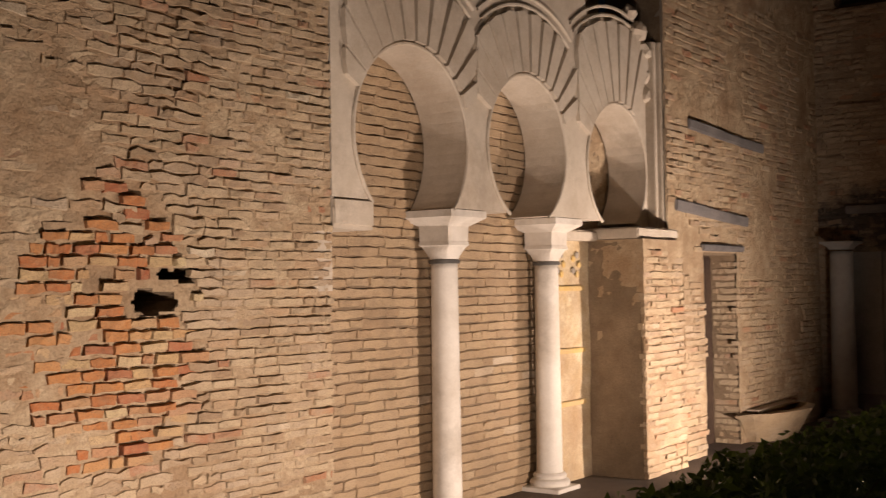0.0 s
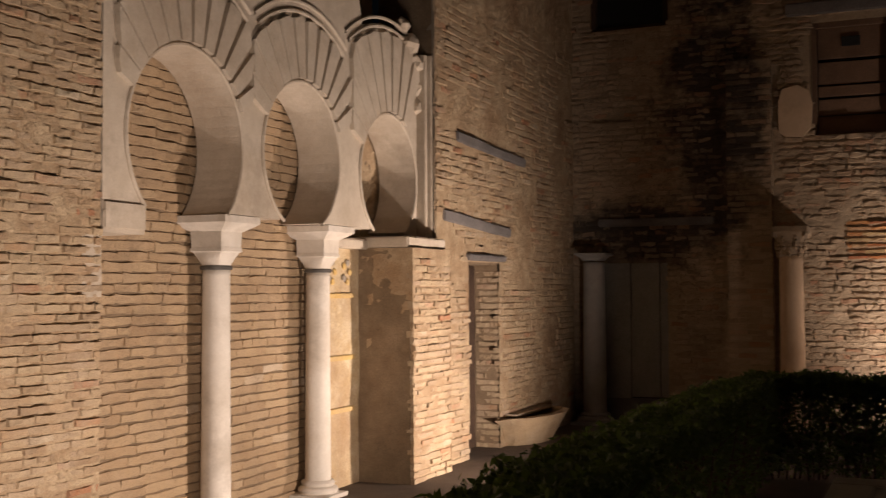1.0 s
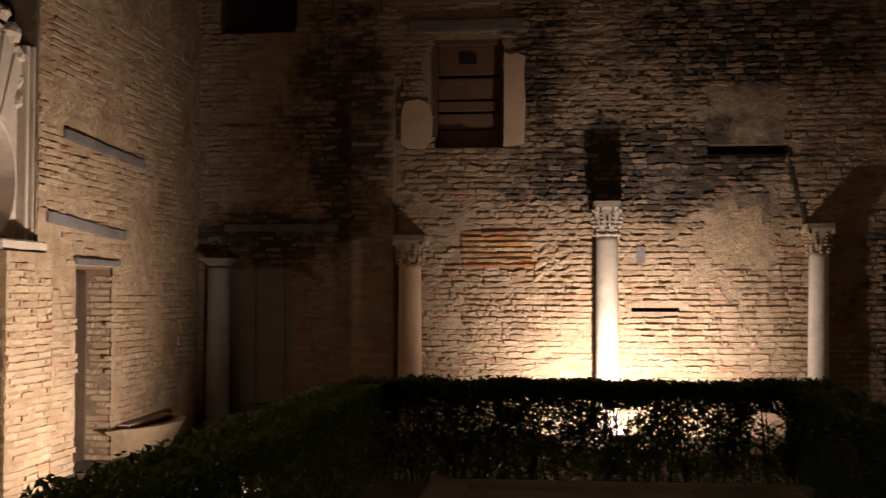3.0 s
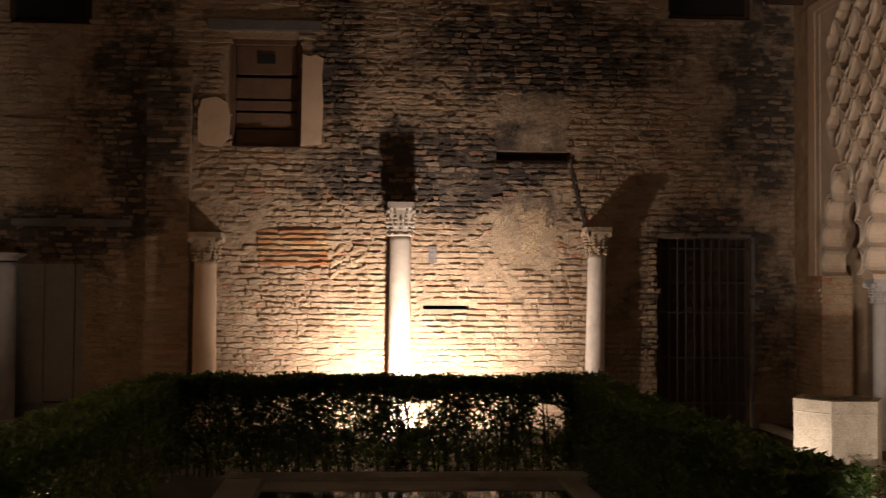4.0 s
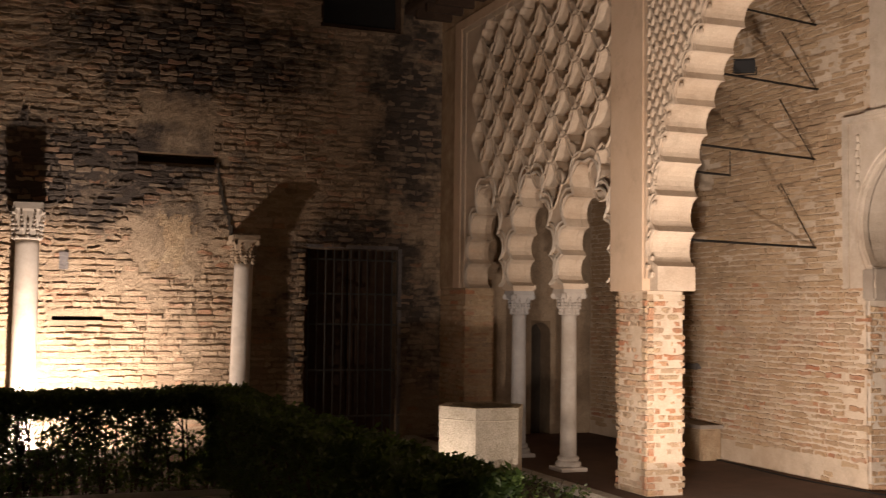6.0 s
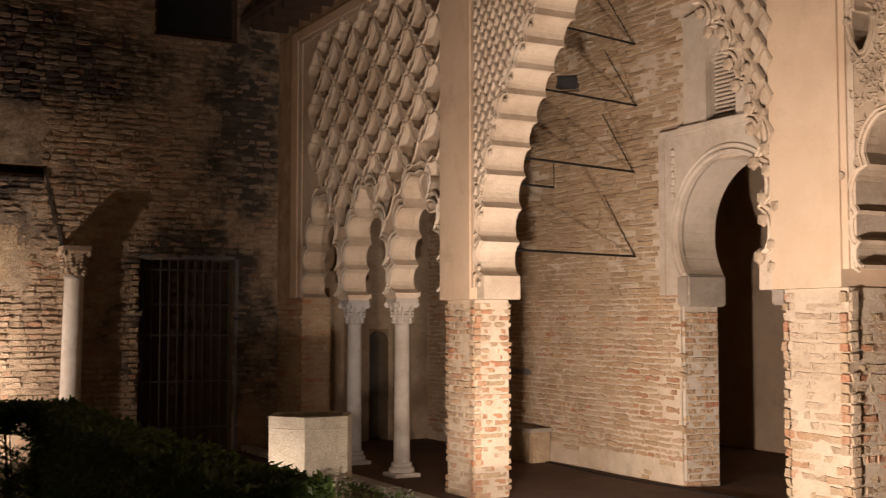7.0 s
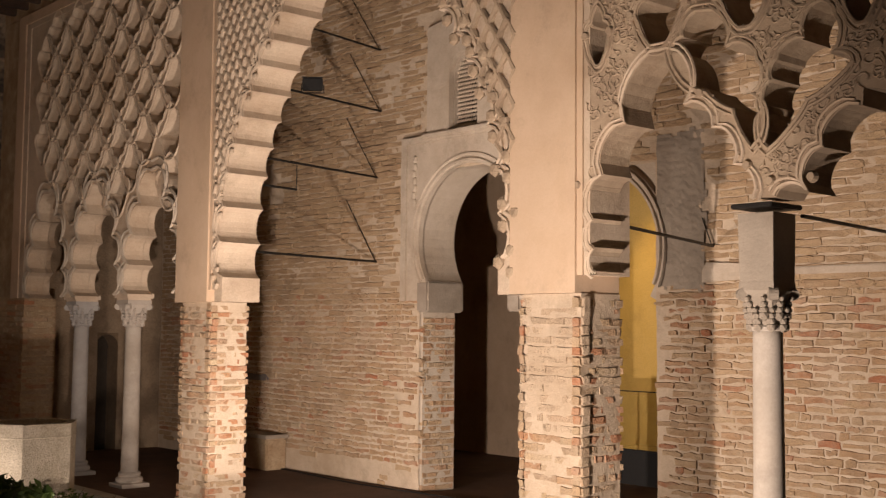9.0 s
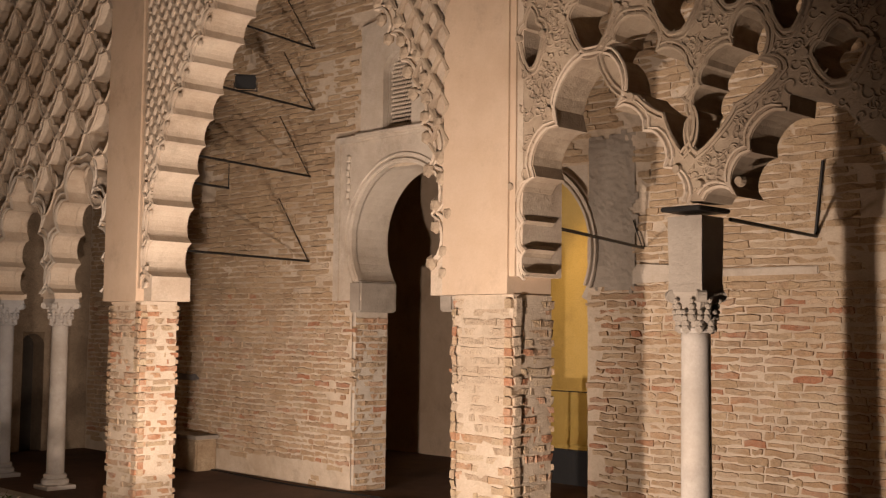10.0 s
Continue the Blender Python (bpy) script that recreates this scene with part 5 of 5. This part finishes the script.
def hedge(name, label, x0, x1, y0, y1, z1, count, stems, seed, size=0.028, open_low=0.0):
    """Clipped hedge: stems from the soil, twigs, and many small leaves, thicker towards the top."""
    rng = random.Random(seed)
    h = thing(name, label, "hedge", "clipped hedges")
    bm = bmesh.new()
    for i in range(stems):
        x, y = rng.uniform(x0 + 0.1, x1 - 0.1), rng.uniform(y0 + 0.1, y1 - 0.1)
        p = Vector((x, y, ZL))
        top = Vector((x + rng.uniform(-0.15, 0.15), y + rng.uniform(-0.1, 0.1), z1 - 0.15))
        rod_bm(p, p.lerp(top, 0.5), 0.011, 5, bm, 0.008)
        rod_bm(p.lerp(top, 0.5), top, 0.008, 5, bm, 0.004)
        for k in range(4):
            a = p.lerp(top, rng.uniform(0.25, 0.9))
            rod_bm(a, a + Vector((rng.uniform(-0.22, 0.22), rng.uniform(-0.18, 0.18), rng.uniform(0.05, 0.25))), 0.004, 4, bm, 0.002)
    part("stem_tangle", bm, M_BARK, h, kind="stuff")
    n = count
    g = np.random.RandomState(seed)
    pos = np.empty((n, 3))
    u = g.rand(n, 3)
    pos[:, 0], pos[:, 1] = x0 + (x1 - x0) * u[:, 0], y0 + (y1 - y0) * u[:, 1]
    t = u[:, 2]
    lowcut = open_low
    # leaves crowd the clipped shell and the top
    pos[:, 2] = ZL + 0.06 + (z1 - ZL - 0.06) * np.where(g.rand(n) < 0.45 + 0.05 * lowcut, 1 - (0.22 if not lowcut else 0.13) * t ** 1.5, t ** 0.8)
    shell = g.rand(n) < (0.45 if not lowcut else 0.12)
    axis = g.randint(0, 4, n)
    dx = 0.06 * g.rand(n)
    pos[:, 0] = np.where(shell & (axis == 0), x0 + dx, np.where(shell & (axis == 1), x1 - dx, pos[:, 0]))
    pos[:, 1] = np.where(shell & (axis == 2), y0 + dx, np.where(shell & (axis == 3), y1 - dx, pos[:, 1]))
    wob = np.array([noise.noise(Vector((p[0] * 2.2, p[1] * 2.2, p[2] * 2.2 + seed))) for p in pos])
    keepm = (wob > (-0.35 if not lowcut else -0.24)) | (pos[:, 2] > z1 - 0.20)
    pos[:, 2] += 0.05 * wob + 0.02 * g.randn(n) * (pos[:, 2] > z1 - 0.1)
    pos[:, 1] += 0.05 * wob
    pos = pos[keepm]
    n = len(pos)
    d = g.randn(n, 3)
    d[:, 2] = d[:, 2] * 0.6 + 0.35
    d /= np.linalg.norm(d, axis=1)[:, None]
    s = np.cross(d, g.randn(n, 3))
    s /= np.linalg.norm(s, axis=1)[:, None]
    L = size * (0.7 + 0.7 * g.rand(n))[:, None]
    up = np.cross(d, s) * 0.15
    v = np.stack([pos - d * L, pos + s * L * 0.45 + up * L, pos + d * L, pos - s * L * 0.45 + up * L], 1).reshape(-1, 3)
    me = bpy.data.meshes.new("leaves")
    me.vertices.add(len(v))
    me.vertices.foreach_set("co", v.ravel())
    me.loops.add(n * 4)
    me.loops.foreach_set("vertex_index", np.arange(n * 4, dtype=np.int32))
    me.polygons.add(n)
    me.polygons.foreach_set("loop_start", np.arange(0, n * 4, 4, dtype=np.int32))
    me.polygons.foreach_set("loop_total", np.full(n, 4, dtype=np.int32))
    me.materials.append(M_LEAF)
    me.update()
    put("leaves", me, h, kind="stuff")
    return h


hedge("hedge", "clipped hedge backlit by a floodlight, thin at the foot", -1.75, 2.65, 10.75, 11.25, 0.86, 66000, 90, 3, size=0.027, open_low=0.8)
hedge("hedge", "dark clipped hedge along the courtyard path", -1.95, -1.45, 2.2, 10.75, 0.86, 34000, 60, 4)
hedge("hedge", "leafy clipped hedge with an uneven top", 2.26, 2.70, 5.2, 11.2, 0.83, 42000, 60, 5)
hedge("hedge", "low sparse shrub in front of the well", 3.98, 4.42, 7.6, 8.8, 0.34, 700, 26, 6, 0.022)

# pond with its stone edge
pond = thing("pond", "rectangular pond with a grey stone edge", "pond", kind="structure")
part("water", box_bm(-0.6, 2.0, 4.2, 9.6, -0.02, 0.02), M_WATER, pond)
for b in ((-0.95, 2.35, 10.05, 10.40), (-0.95, -0.6, 4.2, 10.05), (2.0, 2.2, 4.2, 10.05)):
    part("coping_stone", box_bm(b[0], b[1], b[2], b[3], -0.012, 0.06, 0.015), M_KERB, pond)
part("bed", box_bm(-0.6, 2.0, 9.6, 10.05, -0.02, 0.03, 0.01), M_KERB, pond)

# cable on the portico floor
cable = thing("cable", "black cable lying on the portico floor", "cable")
bm = bmesh.new()
pts = [Vector((XI - 0.12 - 0.05 * math.sin(i * 0.9), 14.0 - i * 0.45, -0.037)) for i in range(20)]
tube_bm(pts, 0.008, 6, bm)
part("cable_run", bm, M_CABLE, cable)

# plain walls that close the courtyard behind the camera
tagged(part("wall_south", box_bm(-5.3, 8.9, -6.9, -6.5, -0.1, 7.0), M_SOOTCOAT, None), "plain wall closing the courtyard", "wall", kind="structure")

# ---- brick courses, laid last ----


def torn(seed, cut, scale=1.3):
    """Bricks show only where the coat has come off."""
    return lambda c, z, r: noise.noise(Vector((c * scale + seed, z * scale, seed))) + 0.3 * noise.noise(Vector((c * 5, z * 5, seed))) + 0.25 * r.random() > cut


def clear(holes, test=None, pad=0.06):
    def ok(c, z, r):
        if any(a - pad < c < b + pad and p - 0.02 < z < q + 0.03 for a, b, p, q in holes):
            return False
        return test(c, z, r) if test else True
    return ok


def red_zone(c, z):
    """The ragged patch where the coat has fallen from red bricks."""
    return ((c - 3.78) / 0.62) ** 2 + ((z - 1.42) / 0.66) ** 2 + 0.9 * noise.noise(Vector((c * 3.1, z * 4.3, 9))) < 1


def in_red(c, z, r):
    if any(a - 0.06 < c < b + 0.06 and p - 0.02 < z < q + 0.02 for a, b, p, q in CAVES):
        return False
    return red_zone(c, z) and r.random() < 0.94


_low, _high = torn(2.0, -0.55), torn(2.0, -0.02)


def LW(c, z, r):
    return _low(c, z, r) if z < 2.1 or c > 4.5 else _high(c, z, r)


later(left, 2.2, 5.46, ZL, 4.2, M_BRICK, wall_west, course=0.056, length=0.20, out=0.004, rough=0.007, wear=0.030, vj=0.8, joint=0.014, seed=11, near=(4.5, 5.46, 0.4, 3.6), keep=lambda c, z, r: not red_zone(c, z) and LW(c, z, r))
later(left, 2.9, 4.6, 0.5, 2.25, M_RED, wall_west, course=0.064, length=0.17, out=0.012, rough=0.014, seed=12, joint=0.018, vj=1.0, wave=0.03, keep=in_red)
IB = lambda c, z, r: True
later(infill, 5.40, 8.66, ZL, 3.4, M_INFILL, wall_west, course=0.072, length=0.28, out=0.002, rough=0.003, joint=0.009, vj=0.12, seed=13, near=(5.5, 7.3, 1.0, 3.2), keep=IB, wave=0.02)
later(infill, 8.66, 9.6, 2.1, 3.4, M_INFILL, wall_west, course=0.072, length=0.28, out=0.004, rough=0.006, joint=0.013, seed=14)
PW = torn(7.0, -0.32)
later(proud, 9.33, 10.20, ZL, 2.04, M_BRICK, wall_proud, course=0.066, length=0.25, out=0.006, rough=0.008, seed=25, near=(9.3, 10.3, 0.0, 2.06), keep=torn(27.0, -0.35))
later(upper, 10.22, 14.7, ZL, 2.06, M_BRICK, wall_proud, course=0.07, length=0.25, out=0.004, rough=0.008, seed=15, near=(10.2, 13.0, 0.0, 2.1), keep=clear([(DOOR[0], DOOR[1], -1, DOOR[2] + 0.1)], PW))
later(upper, 10.14, 14.7, 2.08, 4.8, M_BRICK, wall_proud, course=0.07, length=0.25, out=0.004, rough=0.008, seed=16, near=(10.1, 12.0, 2.1, 3.6), keep=torn(7.0, -0.05))
later(lambda u, z, d=0.0: (u, DOOR[1] + d, z), XP - 0.40, XP - 0.12, ZL, DOOR[2], M_BRICK, wall_proud, course=0.07, length=0.24, out=0.008, seed=17, near=(-10, 10, -1, 3))
BW = torn(5.0, -0.62)
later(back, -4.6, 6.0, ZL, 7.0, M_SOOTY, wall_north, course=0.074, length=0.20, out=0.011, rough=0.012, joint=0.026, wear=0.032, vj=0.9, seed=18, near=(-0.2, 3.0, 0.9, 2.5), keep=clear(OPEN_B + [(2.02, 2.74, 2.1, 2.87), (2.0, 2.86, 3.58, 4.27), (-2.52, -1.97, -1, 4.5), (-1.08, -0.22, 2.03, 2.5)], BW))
later(lambda u, z, d=0.0: (u, YB - 0.012 + d, z), GATE[0] - 0.14, GATE[0] - 0.035, ZL, GATE[2], M_BRICK, wall_north, course=0.074, length=0.12, out=0.012, rough=0.012, joint=0.026, seed=61)
later(back, -1.10, -0.20, 2.02, 2.52, M_RED, wall_north, course=0.07, length=0.30, out=0.022, rough=0.012, joint=0.034, vj=0.1, seed=28)
later(lambda u, z, d=0.0: (u, YB - 0.10 + d, z), -2.52, -1.97, ZL, 4.5, M_SOOTY, wall_north, course=0.073, length=0.27, out=0.008, seed=19)
IW = torn(11.0, -0.42)
later(inner, 2.0, 14.7, -0.05, 6.2, M_INFILL, wall_east, course=0.062, length=0.27, out=0.006, rough=0.007, joint=0.012, vj=0.25, wear=0.02, seed=20, near=(8.95, 10.6, 1.9, 4.6), keep=clear(OPEN_I + [(7.45, 9.46, 1.88, 3.62), (7.95, 9.1, 3.55, 4.9), (5.66, 6.11, 1.95, 3.25)], lambda c, z, r: (z > 1.9 or r.random() < 0.15) and IW(c, z, r)))
later(lambda u, z, d=0.0: (XI - 0.006 + d, u, z), 2.0, 14.7, 0.2, 2.05, M_RUDDY, wall_east, course=0.062, length=0.21, out=0.002, rough=0.005, joint=0.020, vj=1.0, wear=0.022, seed=21, keep=clear(OPEN_I, torn(13.0, -0.48, 0.9)))
for args, kw in LATE:
    bricks(*args, **kw)
